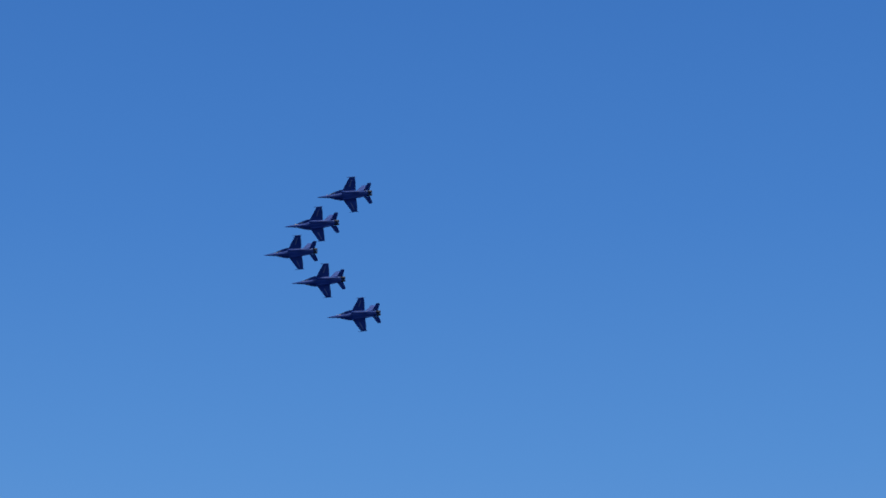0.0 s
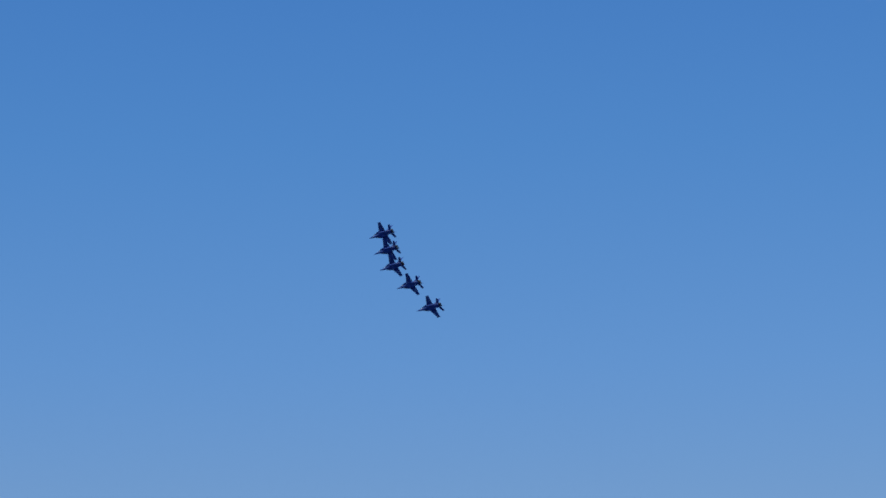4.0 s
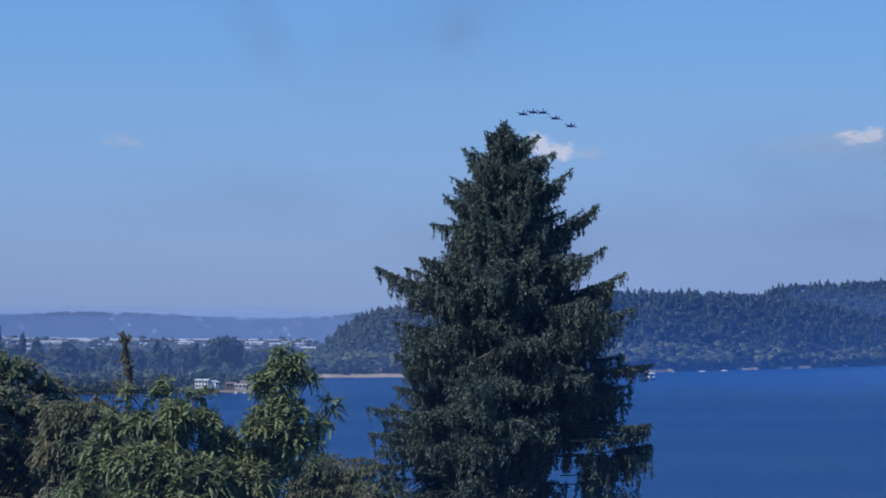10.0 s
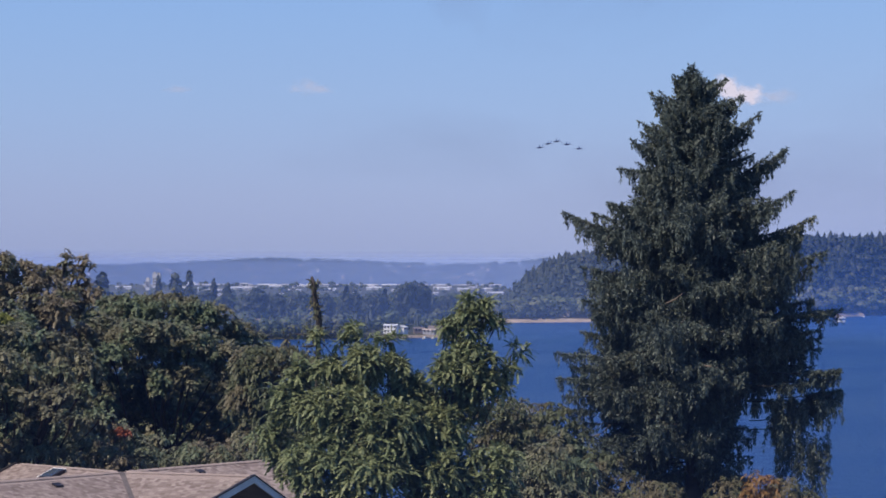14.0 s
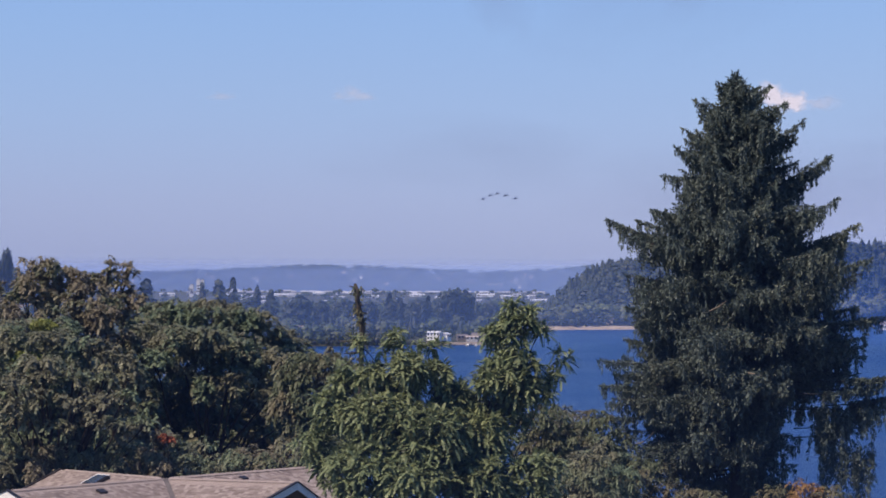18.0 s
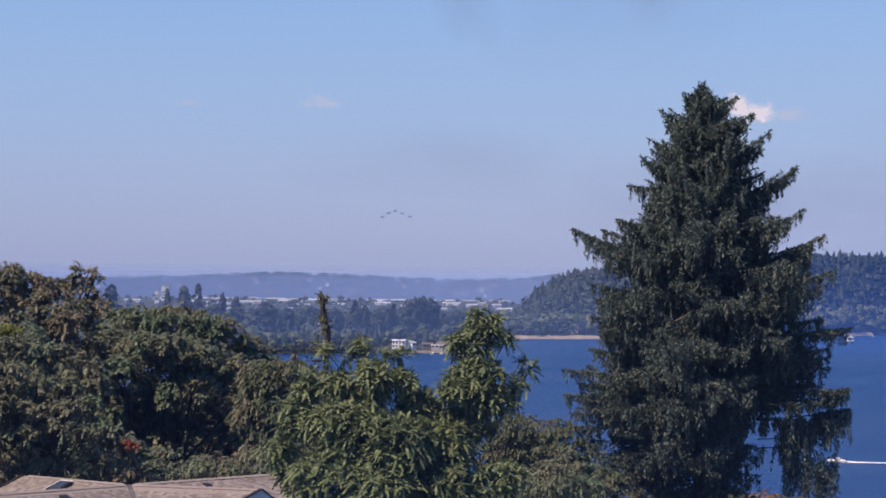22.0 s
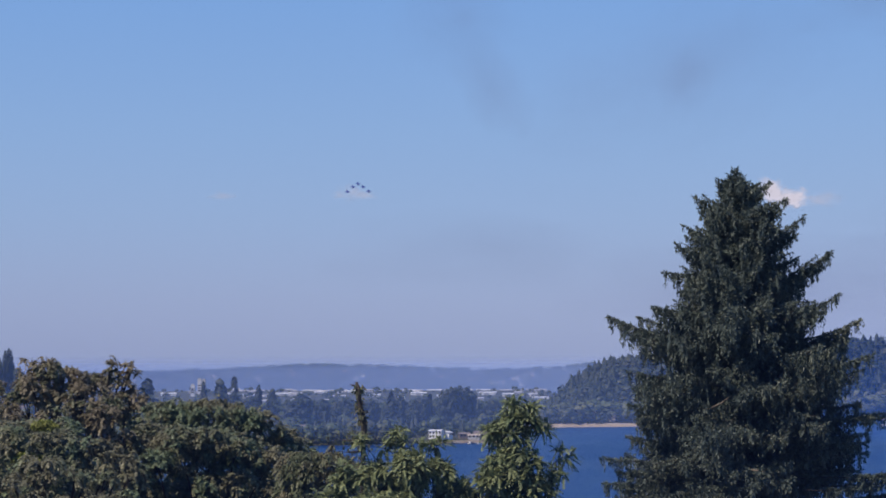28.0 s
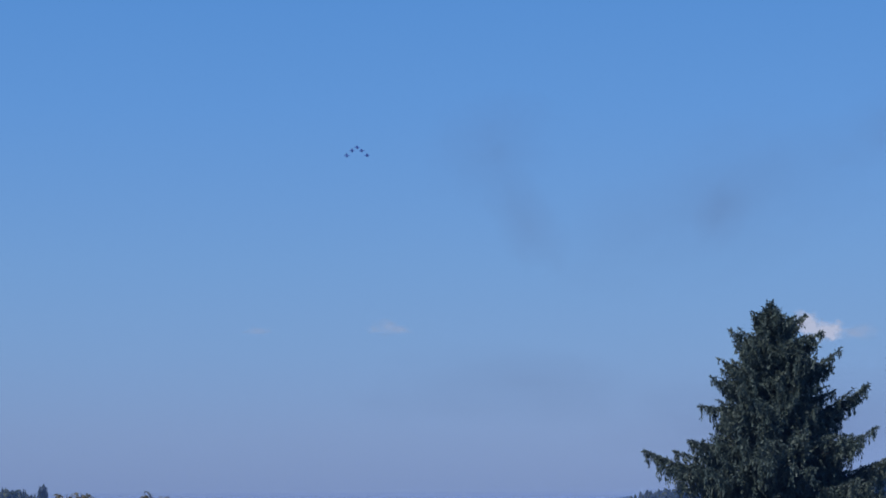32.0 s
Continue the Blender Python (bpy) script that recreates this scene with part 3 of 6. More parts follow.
    # boughs that stand out of the outline: bearing and height of the tip, azimuth, rise, upward bend, length of the curtains, companions
    for u, v, a, rise, up, hang, more in (
            (118, 292, 0.2, 1.0, 0.7, 0.5, 4), (167, 233, 0.25, 1.9, 0.9, 0.6, 5), (176, 152, -0.25, 1.3, 0.8, 0.7, 6), (215, 110, 0.2, 1.0, 0.9, 1.0, 7), (234, 48, -0.1, 0.5, 0.8, 1.2, 7),
            (59, 355, 0.3, 0.6, 0.4, 0.2, 2), (86, 318, -0.5, 0.7, 0.4, 0.3, 3), (-30, 356, 3.4, 0.5, 0.3, 0.2, 2), (-70, 327, 3.2, 0.5, 0.5, 0.3, 3), (-92, 279, 2.9, 0.6, 0.6, 0.5, 3), (-106, 245, 3.2, 0.7, 0.6, 0.5, 3),
            (-130, 196, 2.9, 0.2, 0.1, 0.9, 4), (-144, 133, 3.3, 0.5, 0.5, 0.7, 4), (-174, 117, 2.8, 0.5, 0.6, 0.8, 4), (-225, 118, 3.05, 1.0, 0.9, 1.0, 5),
            (262, -53, 0.1, 0.2, 0.5, 1.1, 7), (254, -158, -0.2, -0.2, 0.5, 1.0, 6), (262, -196, 0.15, 0.1, 0.6, 1.7, 5), (225, -105, 0.3, 0.0, 0.4, 1.0, 5),
            (-188, -38, 3.3, 0.0, 0.4, 0.9, 5), (-192, 20, 3.0, 0.2, 0.5, 0.9, 5), (-194, -95, 2.9, 0.1, 0.5, 1.0, 5), (-238, -132, 3.1, 0.0, 0.4, 0.9, 6), (-232, -175, 3.25, -0.3, 0.4, 1.0, 6), (-225, -235, 2.95, -0.3, 0.3, 1.0, 6), (-215, -285, 3.2, -0.4, 0.3, 0.8, 6)):
        z = hz(v)
        reach = abs(u * k - 8 * k - lean(z)) / max(0.6, abs(math.cos(a)))
        branch(a, z, reach, rise, up, hang * 0.8, 1.5, 0.66 if v < -140 and u > 0 else 0.15, 1.1)
        for j in range(3 if v < -140 and u > 0 else more + 3):
            f = rng.uniform(0.62, 0.97)
            branch(a + rng.normal(0, 0.16), z - (1 - f) * reach * 0.4 + rng.normal(-0.3, 0.22), reach * f, rise * f, up * 0.8, hang * (1.25 if v > 0 else 0.8 if u < 0 or v > -140 else 0.6), 1.0, 0.66 if v < -140 and u > 0 else 0.15)
    # the narrow upper crown: short limbs with upturned ends and thin curtains
    for i in range(190):
        v = 120 + 240 * (i / 189) ** 0.9 + rng.uniform(-8, 8)
        a = i * 2.39996 + rng.uniform(-0.3, 0.3)
        reach = max(0.2, width(v, a) * rng.choice([0.5, 0.68, 0.82, 0.93]) * rng.uniform(0.9, 1.06))
        branch(a, hz(v), reach, 0.22 * reach * rng.uniform(0.2, 1.2), 0.28 * reach ** 0.7 * rng.uniform(0.5, 1.4), (0.26 + 0.24 * reach) * rng.uniform(0.4, 1.5), 0.9)
    # below it the limbs come in fans of uneven reach, with deep gaps between
    for i in range(92):
        v0 = -318 + 450 * (i / 91) + rng.uniform(-12, 12)
        a0 = i * 2.39996 + rng.uniform(-0.35, 0.35)
        # fans of one side stand in storeys, with shaded hollows between them
        shift = 66 * (0.5 + 0.5 * math.sin(37.0 * round(a0 % 6.2832 / 0.5)))
        v0 = round((v0 + shift) / 66) * 66 - shift + rng.uniform(-13, 13)
        wide = width(v0, a0) * rng.choice([0.7, 0.85, 0.97, 1.04]) * rng.uniform(0.94, 1.04)
        if v0 < -190 and math.cos(a0) > 0.25:
            wide *= 0.52
        if v0 < -285:
            wide *= 0.7
        drop = rng.choice([0.45, 0.7, 0.95, 1.25]) * (0.7 if v0 < -250 else 1.0)
        slope = rng.uniform(-0.30, 0.10) + (0.08 if v0 > -60 else -0.06)
        for j in range(6):
            reach = max(0.5, wide * rng.uniform(0.6, 1.0))
            branch(a0 + rng.normal(0, 0.17), hz(v0) + rng.normal(0, 0.21) - 0.15 * (wide - reach), reach, (slope + rng.normal(0, 0.06)) * reach, reach * rng.uniform(0.05, 0.3), (0.35 + 0.2 * reach) * drop, 0.9, 0.15, rng.uniform(0.9, 1.25))
    # low boughs right beside the trunk
    for i in range(22):
        branch(rng.uniform(-1.2, 0.5), hz(-235 - 5.5 * i + rng.uniform(-8, 8)), rng.uniform(60, 108) * k, -0.5, 0.25, rng.uniform(0.5, 1.1), 1.1, 0.1, 1.1)
    # short shaded boughs close to the trunk
    for i in range(150):
        v = -300 + 560 * i / 149
        a = i * 2.39996 + 1.1
        branch(a, hz(v), width(v, a) * rng.uniform(0.22, 0.4), -0.2, 0.1, rng.uniform(0.4, 1.0), 0.7, 0.1)
    # the low bough that hangs clear of the trunk over the water
    for u, v, hang in ((112, -216, 0.8), (150, -214, 1.9), (172, -216, 1.6), (196, -220, 1.5), (222, -212, 1.9)):
        for j in range(3):
            branch(rng.uniform(-0.2, 0.2), hz(v + rng.uniform(-8, 4)), abs(u * k) * rng.uniform(0.98, 1.03), -0.2, 0.1, hang * rng.uniform(0.7, 1.1), 0.4, 0.9, 0.4)
    for u0, u1, v0, v1, count in ((138, 156, -205, -345, 22), (176, 188, -205, -290, 10), (160, 232, -262, -335, 46), (150, 172, -250, -318, 10), (196, 222, -280, -372, 22), (205, 230, -200, -256, 14), (230, 256, -196, -232, 9)):
        for i in range(count):
            x, z0 = rng.uniform(u0, u1) * k, hz(v0) - rng.uniform(0, 0.8)
            run = (v0 - v1) * k * rng.uniform(0.25, 1.1)
            c = int(run / 0.020)
            g = rng.uniform(0, 1, c)
            base = np.stack([x + rng.normal(0, 0.06) * g + rng.normal(0, 0.06, c), rng.normal(0, 0.6) + rng.normal(0, 0.06, c), z0 - run * g], 1)
            tuft(base, rng.normal(0, 0.35, (c, 3)) + np.array([0, 0, -1.0]), 0.10, 0.22, 0.05)
    # bare grey limbs in the gaps of the crown
    for u, v, y, run, rise in ((-42, -36, -2.7, 0.9, 0.45), (-160, -262, -2.6, 0.7, 0.5), (20, -148, -3.2, 0.8, -0.1)):
        x, z = u * k, hz(v)
        part("dead_limb", mesh_of("dead_limb", *tube([(x - run * 0.6, y + 0.5, z - rise * 0.5), (x - run * 0.2, y + 0.1, z - rise * 0.3), (x + run * 0.2, y - 0.1, z + rise * 0.1), (x + run * 0.5, y - 0.2, z + rise * 0.6)], [0.03, 0.04, 0.034, 0.012], 6), M["pale_bark"], True), None, root, "bare grey dead limb")
    # the leader and the short shoots about it
    for i in range(16):
        branch(i * 2.4, hz(376 - i * 2.4), 0.05 + i * 0.032, 0.12 + 0.012 * i, 0.03 * i ** 0.5, 0.05, 0.9)
    for limb in limbs[:26]:
        part("limb", mesh_of("limb", *limb, M["bark"]), None, root)
    tagged(part("limb_rest", mesh_of("limb_rest", *merged(limbs[26:]), M["bark"]), None, root), "thin bare inner limbs", kind="stuff")
    corners = blades(np.concatenate(tufts_p), np.concatenate(tufts_a), np.concatenate(tufts_l), np.concatenate(tufts_w))
    tagged(part("needles", quads_mesh("needles", corners, M["needles"]), None, root), "drooping dark green needle sprays", kind="stuff")


spruce()


# ---- leafy trees ----
def leafy_tree(name, foot, lobes, leaf_mat, label, leaf=(0.10, 0.19), bark="bark", trunk=0.22, category="tree", bough=0.75, droop=0.3, per=26, fern=0.0, full=16, fold=0.8, loose=0.3, links=3):
    """A tree or shrub: trunk, a limb to each lobe of the crown, and leaves in clumps over the lobes.
    lobes: (x, y, z, rx, ry, rz) from the foot. bough: size of the clumps. fern: length of feathered leaf stalks."""
    root = thing(name, foot, label, category)
    low = min(l[2] - l[5] for l in lobes)
    cx, cy = np.mean([l[0] for l in lobes]), np.mean([l[1] for l in lobes])
    zs = np.linspace(-0.3, max(l[2] for l in lobes) * 0.7, 7)
    pts = [(cx * (z / zs[-1]) ** 2 if z > 0 else 0, cy * (z / zs[-1]) ** 2 if z > 0 else 0, z) for z in zs]
    part("trunk", mesh_of("trunk", *tube(pts, [trunk * (1 - 0.75 * i / 6) for i in range(7)], 9), M[bark], True), None, root)
    limbs = []
    P, A, L, W, ready = [], [], [], [], []
    for l in lobes:
        c, r = np.array(l[:3]), np.array(l[3:])
        start = np.array(pts[3 + (hash(round(l[0] * 7 + l[2])) % 3)])
        mid = (start * 0.45 + c * 0.55) + np.array([0, 0, -0.15 * r[2]])
        limbs.append(tube([tuple(start), tuple(mid), tuple(c), tuple(c + np.array([rng.normal(0, 0.2) * r[0], rng.normal(0, 0.2) * r[1], r[2] * 0.8]))], [trunk * 0.28, trunk * 0.18, trunk * 0.11, 0.012], 6))
        if fern:
            # pads: leaning discs over the lobe, each with tufts of long leaves that arch out of a twig's end and droop
            rr = np.maximum(r - 0.5 * fern, 0.35 * r)
            m = max(8, int(full * (rr[0] * rr[1] + rr[0] * rr[2] + rr[1] * rr[2]) / (3 * bough ** 2)))
            dirs = unit(rng.normal(size=(m, 3)) + np.array([0, -0.5, 0.4]))
            deep = np.where(rng.uniform(0, 1, m) < 0.78, rng.uniform(0.8, 1.05, m), rng.uniform(0.25, 0.7, m))[:, None]
            pads = c + dirs * rr * deep
            size = bough * rng.uniform(0.55, 1.25, m)
            size = np.minimum(size, 0.9 * min(rr[0], rr[2]) + 0.06)
            nrm = unit(dirs * 0.8 + np.array([0, 0, 0.6]) + rng.normal(0, loose, (m, 3)))
            e1 = unit(np.cross(nrm, rng.normal(size=(m, 3))))
            e2 = np.cross(nrm, e1)
            tufts = np.repeat(np.arange(m), np.maximum(1, (8 * (size / 0.5) ** 2).astype(int)))
            w, g = rng.uniform(0, 6.283, len(tufts)), np.sqrt(rng.uniform(0, 1, len(tufts))) * size[tufts]
            off = e1[tufts] * (g * np.cos(w))[:, None] + e2[tufts] * (g * np.sin(w))[:, None]
            cen = pads[tufts] + off - nrm[tufts] * (0.4 * g * g / size[tufts])[:, None]
            for j in range(3):
                e = pads[rng.integers(0, m)]
                limbs.append(tube([tuple(c * 0.9 + start * 0.1), tuple((c + e) / 2 + np.array([0, 0, -0.1])), tuple(e)], [trunk * 0.11, trunk * 0.07, 0.01], 4))
            idx = np.repeat(np.arange(len(tufts)), per)
            n = len(idx)
            w = rng.uniform(0, 6.283, n)
            k1, k2 = e1[tufts][idx], e2[tufts][idx]
            az = unit(k1 * np.cos(w)[:, None] + k2 * np.sin(w)[:, None] + nrm[tufts][idx] * rng.uniform(0.1, 1.0, (n, 1)) + off[idx] * 0.5 + rng.normal(0, loose, (n, 3)))
            b0 = cen[idx] + rng.normal(size=(n, 3)) * 0.03
            ln = fern * rng.uniform(0.6, 1.1, n)
            sd = unit(np.cross(az, [0, 0, 1.0]) + rng.normal(0, 0.25, (n, 3)))
            wide = leaf[0] * rng.uniform(0.8, 1.25, n)

            def along(g):
                b = b0 + az * (ln * g)[:, None]
                b[:, 2] -= droop * ln * g ** 2.0
                return b

            # each long leaf is a chain of leaflet pairs that narrows to its tip
            for q in range(links):
                g0 = 0.10 + 0.875 * q / links
                g1 = g0 + 1.1 / links
                p0, pm, p1 = along(g0), along((g0 + g1) / 2), along(g1)
                w = (wide * (0.62 + 0.5 * math.sin(0.6 + 2.5 * q / links)) * (1.0 - 0.5 * q / links))[:, None]
                sag = np.array([0, 0, -fold]) * w
                ready.append(np.stack([p0, pm + sd * w + sag, p1, pm - sd * w + sag], 1))
            continue
        # boughs: flattened domes of leaves all over the lobe, some within it
        r = np.maximum(r - 0.4 * bough, 0.4 * r)
        m = max(6, int(full * (r[0] * r[1] + r[0] * r[2]) ** 0.9 / bough ** 1.6))
        dirs = unit(rng.normal(size=(m, 3)) + np.array([0, -0.25, 0.2]))
        rad = np.where(rng.uniform(0, 1, m) < 0.72, rng.uniform(0.72, 1.15, m), rng.uniform(0.25, 0.74, m))[:, None]
        cen = c + dirs * r * rad
        size = bough * rng.uniform(0.6, 1.25, m)
        for j in range(3):
            e = cen[rng.integers(0, m)]
            limbs.append(tube([tuple(c * 0.7 + start * 0.3), tuple((c + e) / 2 + np.array([0, 0, -0.1])), tuple(e)], [trunk * 0.14, trunk * 0.09, 0.01], 4))
        idx = np.repeat(np.arange(m), np.maximum(5, (per * (size / bough) ** 2).astype(int)))
        n = len(idx)
        # rosettes: five to six leaflets spread from one stalk and droop, over each dome
        v = unit(rng.normal(size=(n, 3)) + np.array([0, 0, 0.45]))
        off = v * (size[idx] * rng.uniform(0.5, 1.0, n) ** 0.6)[:, None] * np.array([1, 1, 0.5])
        off[:, 2] -= 0.2 * np.hypot(off[:, 0], off[:, 1])
        at_p = cen[idx] + off
        up = unit(v * 0.7 + np.array([0, 0, 0.8]) + rng.normal(0, 0.3, (n, 3)))
        e1 = unit(np.cross(up, rng.normal(size=(n, 3))))
        e2 = np.cross(up, e1)
        ln = rng.uniform(leaf[0], leaf[1], n)
        for q in range(5):
            w = 2 * math.pi * q / 5 + rng.uniform(-0.3, 0.3, (n, 1))
            d_ = e1 * np.cos(w) + e2 * np.sin(w)
            P.append(at_p)
            A.append(d_ - up * rng.uniform(0.1, 0.5, (n, 1)) + np.array([0, 0, -droop]))
            L.append(ln * rng.uniform(0.8, 1.1, n))
            W.append(ln * rng.uniform(0.45, 0.6, n))
    for i, limb in enumerate(limbs):
        if i % 4 == 0:
            part("limb", mesh_of("limb", *merged(limbs[i:i + 4]), M[bark]), None, root)
    quads = np.concatenate(ready) if ready else blades(np.concatenate(P), np.concatenate(A), np.concatenate(L), np.concatenate(W), 0.15)
    tagged(part("crown", quads_mesh("crown", quads, M[leaf_mat]), None, root), "leaves in clumps", kind="stuff")
    return root


def standing(u, d):
    p = at(u, 0, d)
    p.z = ground_at(p.x, p.y) - 0.05
    return p


def lobes_at(foot, d, rows):
    """Lobes from their bearing u, height v, half-width, half-height and how far they stand before (-) or behind (+) d."""
    out = []
    for u, v, w, h, back in rows:
        p = at(u, v, d + back) - foot
        k = d / F
        out.append((p.x, p.y, p.z, w * k, w * k * 0.85, h * k))
    return out


# the turning trees behind the roof
f = standing(-1170, 112)
leafy_tree("chestnut_tree", f, lobes_at(f, 112, [(-1240, 30, 30, 22, 0), (-1210, 30, 36, 24, -1), (-1190, 4, 66, 34, 0), (-1130, -4, 48, 28, 1), (-1099, 34, 14, 20, 0), (-1064, 31, 15, 15, 0), (-1084, 18, 22, 12, 0), (-1062, -22, 34, 20, 0), (-1086, -40, 42, 26, 0), (-1078, 4, 20, 16, 0), (-1110, 6, 16, 16, 0.5), (-1246, -26, 58, 44, -1.5), (-1300, -92, 56, 50, -1), (-1150, -30, 80, 44, -1), (-1370, -70, 80, 44, 0), (-1430, -70, 70, 50, 1), (-1130, -80, 60, 40, 0), (-1100, -135, 55, 50, 0.5), (-1200, -58, 44, 24, -4), (-1118, -52, 40, 22, -3.5), (-1290, -55, 46, 24, -4), (-1075, -92, 36, 22, -3), (-1340, -60, 40, 26, -3), (-1235, 6, 34, 18, -2.5), (-1300, -150, 130, 90, 2), (-1160, -170, 110, 90, 2), (-1300, -260, 130, 60, 2)]),
           "brown_leaf", "broad leafy tree with brown-edged late summer foliage", (0.085, 0.28), trunk=0.3, bough=0.42, per=8, fern=0.28, full=5.0, droop=0.55, fold=0.5, loose=0.4)
f = standing(-1190, 104)
leafy_tree("chestnut_tree", f, lobes_at(f, 104, [(-1290, -110, 90, 60, -1), (-1200, -100, 70, 50, 0), (-1310, -190, 90, 60, -2), (-1215, -190, 80, 60, -1.5), (-1150, -230, 70, 50, -1), (-1260, -250, 90, 60, -3), (-1390, -130, 80, 80, 0), (-1390, -250, 80, 60, -1), *[(u, v + 8 * math.sin(u * 0.07), 30 + 6 * math.sin(u * 0.9 + v), 17, -8 + 1.2 * math.sin(u * 1.7 + v * 0.3)) for v in (-160, -200, -240) for u in range(-1290 + v % 3 * 12, -1020, 52)], (-1260, -100, 56, 34, -6), (-1180, -130, 52, 34, -6), (-1220, -175, 56, 34, -7), (-1120, -170, 44, 30, -5), (-1240, -132, 44, 24, -4), (-1160, -150, 40, 24, -3.5), (-1310, -130, 44, 24, -4.5), (-1190, -208, 44, 24, -4), (-1100, -205, 40, 24, -3), (-1085, -255, 44, 24, -3), (-1270, -200, 46, 24, -4.5), (-1240, -268, 50, 24, -4.5), (-1330, -250, 50, 24, -4), (-1160, -272, 44, 20, -3.5), (-1030, -285, 36, 16, -3), (-1205, -104, 50, 26, -6.5), (-1130, -112, 46, 26, -6.5), (-1225, -140, 50, 24, -8), (-1080, -140, 40, 22, -7), (-1200, -180, 120, 80, 2.5), (-1120, -240, 80, 60, 2)]),
           "turning_leaf", "dense dark green leafy tree with dry brown patches", (0.085, 0.28), trunk=0.3, bough=0.42, per=8, fern=0.28, full=5.0, droop=0.55, fold=0.5, loose=0.4)
f = standing(-950, 116)
leafy_tree("chestnut_tree", f, lobes_at(f, 116, [(-1010, -60, 80, 34, 0), (-930, -54, 84, 32, 0), (-860, -74, 70, 36, 0), (-800, -112, 56, 40, 1), (-760, -142, 42, 40, 1), (-1040, -110, 70, 50, -5), (-960, -120, 90, 46, -6), (-880, -130, 80, 50, -5), (-800, -170, 60, 60, 0), (-1060, -190, 60, 50, -5), (-760, -220, 60, 60, 1), (-1000, -215, 55, 50, 1), (-1020, -255, 66, 56, 0), (-930, -88, 44, 18, -8), (-985, -84, 38, 18, -8), (-880, -104, 40, 18, -8), (-1020, -130, 34, 20, -8), (-1065, -160, 34, 22, -8), (-930, -178, 34, 22, -8), (-880, -168, 34, 18, -8), (-820, -132, 36, 20, -6), (-965, -190, 56, 44, -2), (-890, -196, 60, 46, -2), (-930, -236, 80, 40, -2.5), (-850, -232, 50, 40, -2), (-812, -190, 36, 24, -6), (-790, -245, 36, 24, -6), (-1040, -212, 30, 20, -8)]),
           "turning_leaf", "rounded olive green tree, its top leaves turning brown", (0.085, 0.28), trunk=0.3, bough=0.42, per=8, fern=0.28, full=7.5, droop=0.55, fold=0.5, loose=0.4)
f = standing(-900, 122)
leafy_tree("chestnut_tree", f, lobes_at(f, 122, [(-960, -200, 90, 60, 0), (-860, -210, 80, 60, 0), (-920, -270, 110, 50, 0), (-710, -250, 76, 60, 0), (-620, -275, 76, 60, 0), (-540, -305, 70, 50, 0), (-1040, -260, 80, 60, 0), (-800, -270, 70, 60, 0), (-1310, -290, 120, 60, 0), (-1180, -290, 120, 60, 0), (-1080, -300, 100, 60, 0), (-1420, -290, 100, 60, 0), *[(u, -335, 80, 36, -4) for u in range(-1300, -700, 90)]]),
           "turning_leaf", "shaded lower tree with dark green leaves", (0.16, 0.28), trunk=0.3, bough=0.5, per=8, fern=0.42, full=5.0, droop=0.55, fold=0.5, loose=0.4)
# hedge tops behind the roof
for i, u in enumerate(range(-1420, -700, 66)):
    f = standing(u, 96.5)
    leafy_tree("shrub", f, lobes_at(f, 96.5, [(u - 22, -302 + 18 * math.sin(i * 2.1), 34, 26, 0), (u + 20, -290 + 16 * math.sin(i * 1.3), 32, 26, 0.5), (u, -325, 46, 40, -0.6)]),
               "turning_leaf" if i % 3 else "brown_leaf", "leafy shrub with olive and tan leaves", (0.06, 0.17), trunk=0.07, category="shrub", bough=0.3, per=8, fern=0.26, full=6, droop=0.7, fold=0.5)
f = standing(-1000, 103)
leafy_tree("shrub", f, lobes_at(f, 103, [(-996, -270, 7, 6, -8.5), (-1004, -264, 4, 4, -8.5)]), "red_leaf", "small shrub with bright red leaves", (0.09, 0.17), trunk=0.05, category="shrub", bough=0.2, per=9)
f = standing(-1240, 103)
leafy_tree("shrub", f, lobes_at(f, 103, [(-1245, -125, 26, 13, -5.5), (-1215, -70, 22, 12, -5)]), "yellow_leaf", "leafy shoots turned yellow green", (0.10, 0.2), trunk=0.08, category="shrub", bough=0.3, per=14)

f = standing(-745, 102)
leafy_tree("chestnut_tree", f, lobes_at(f, 102, [(-770, -150, 50, 40, 0), (-715, -140, 44, 34, 0), (-700, -190, 60, 50, 1), (-770, -220, 60, 60, 0), (-660, -170, 40, 40, 1), (-740, -290, 70, 60, 0)]),
           "olive_leaf", "thin leafy tree with olive and tan leaves", (0.07, 0.26), trunk=0.2, bough=0.3, per=8, fern=0.32, full=6, droop=0.8)

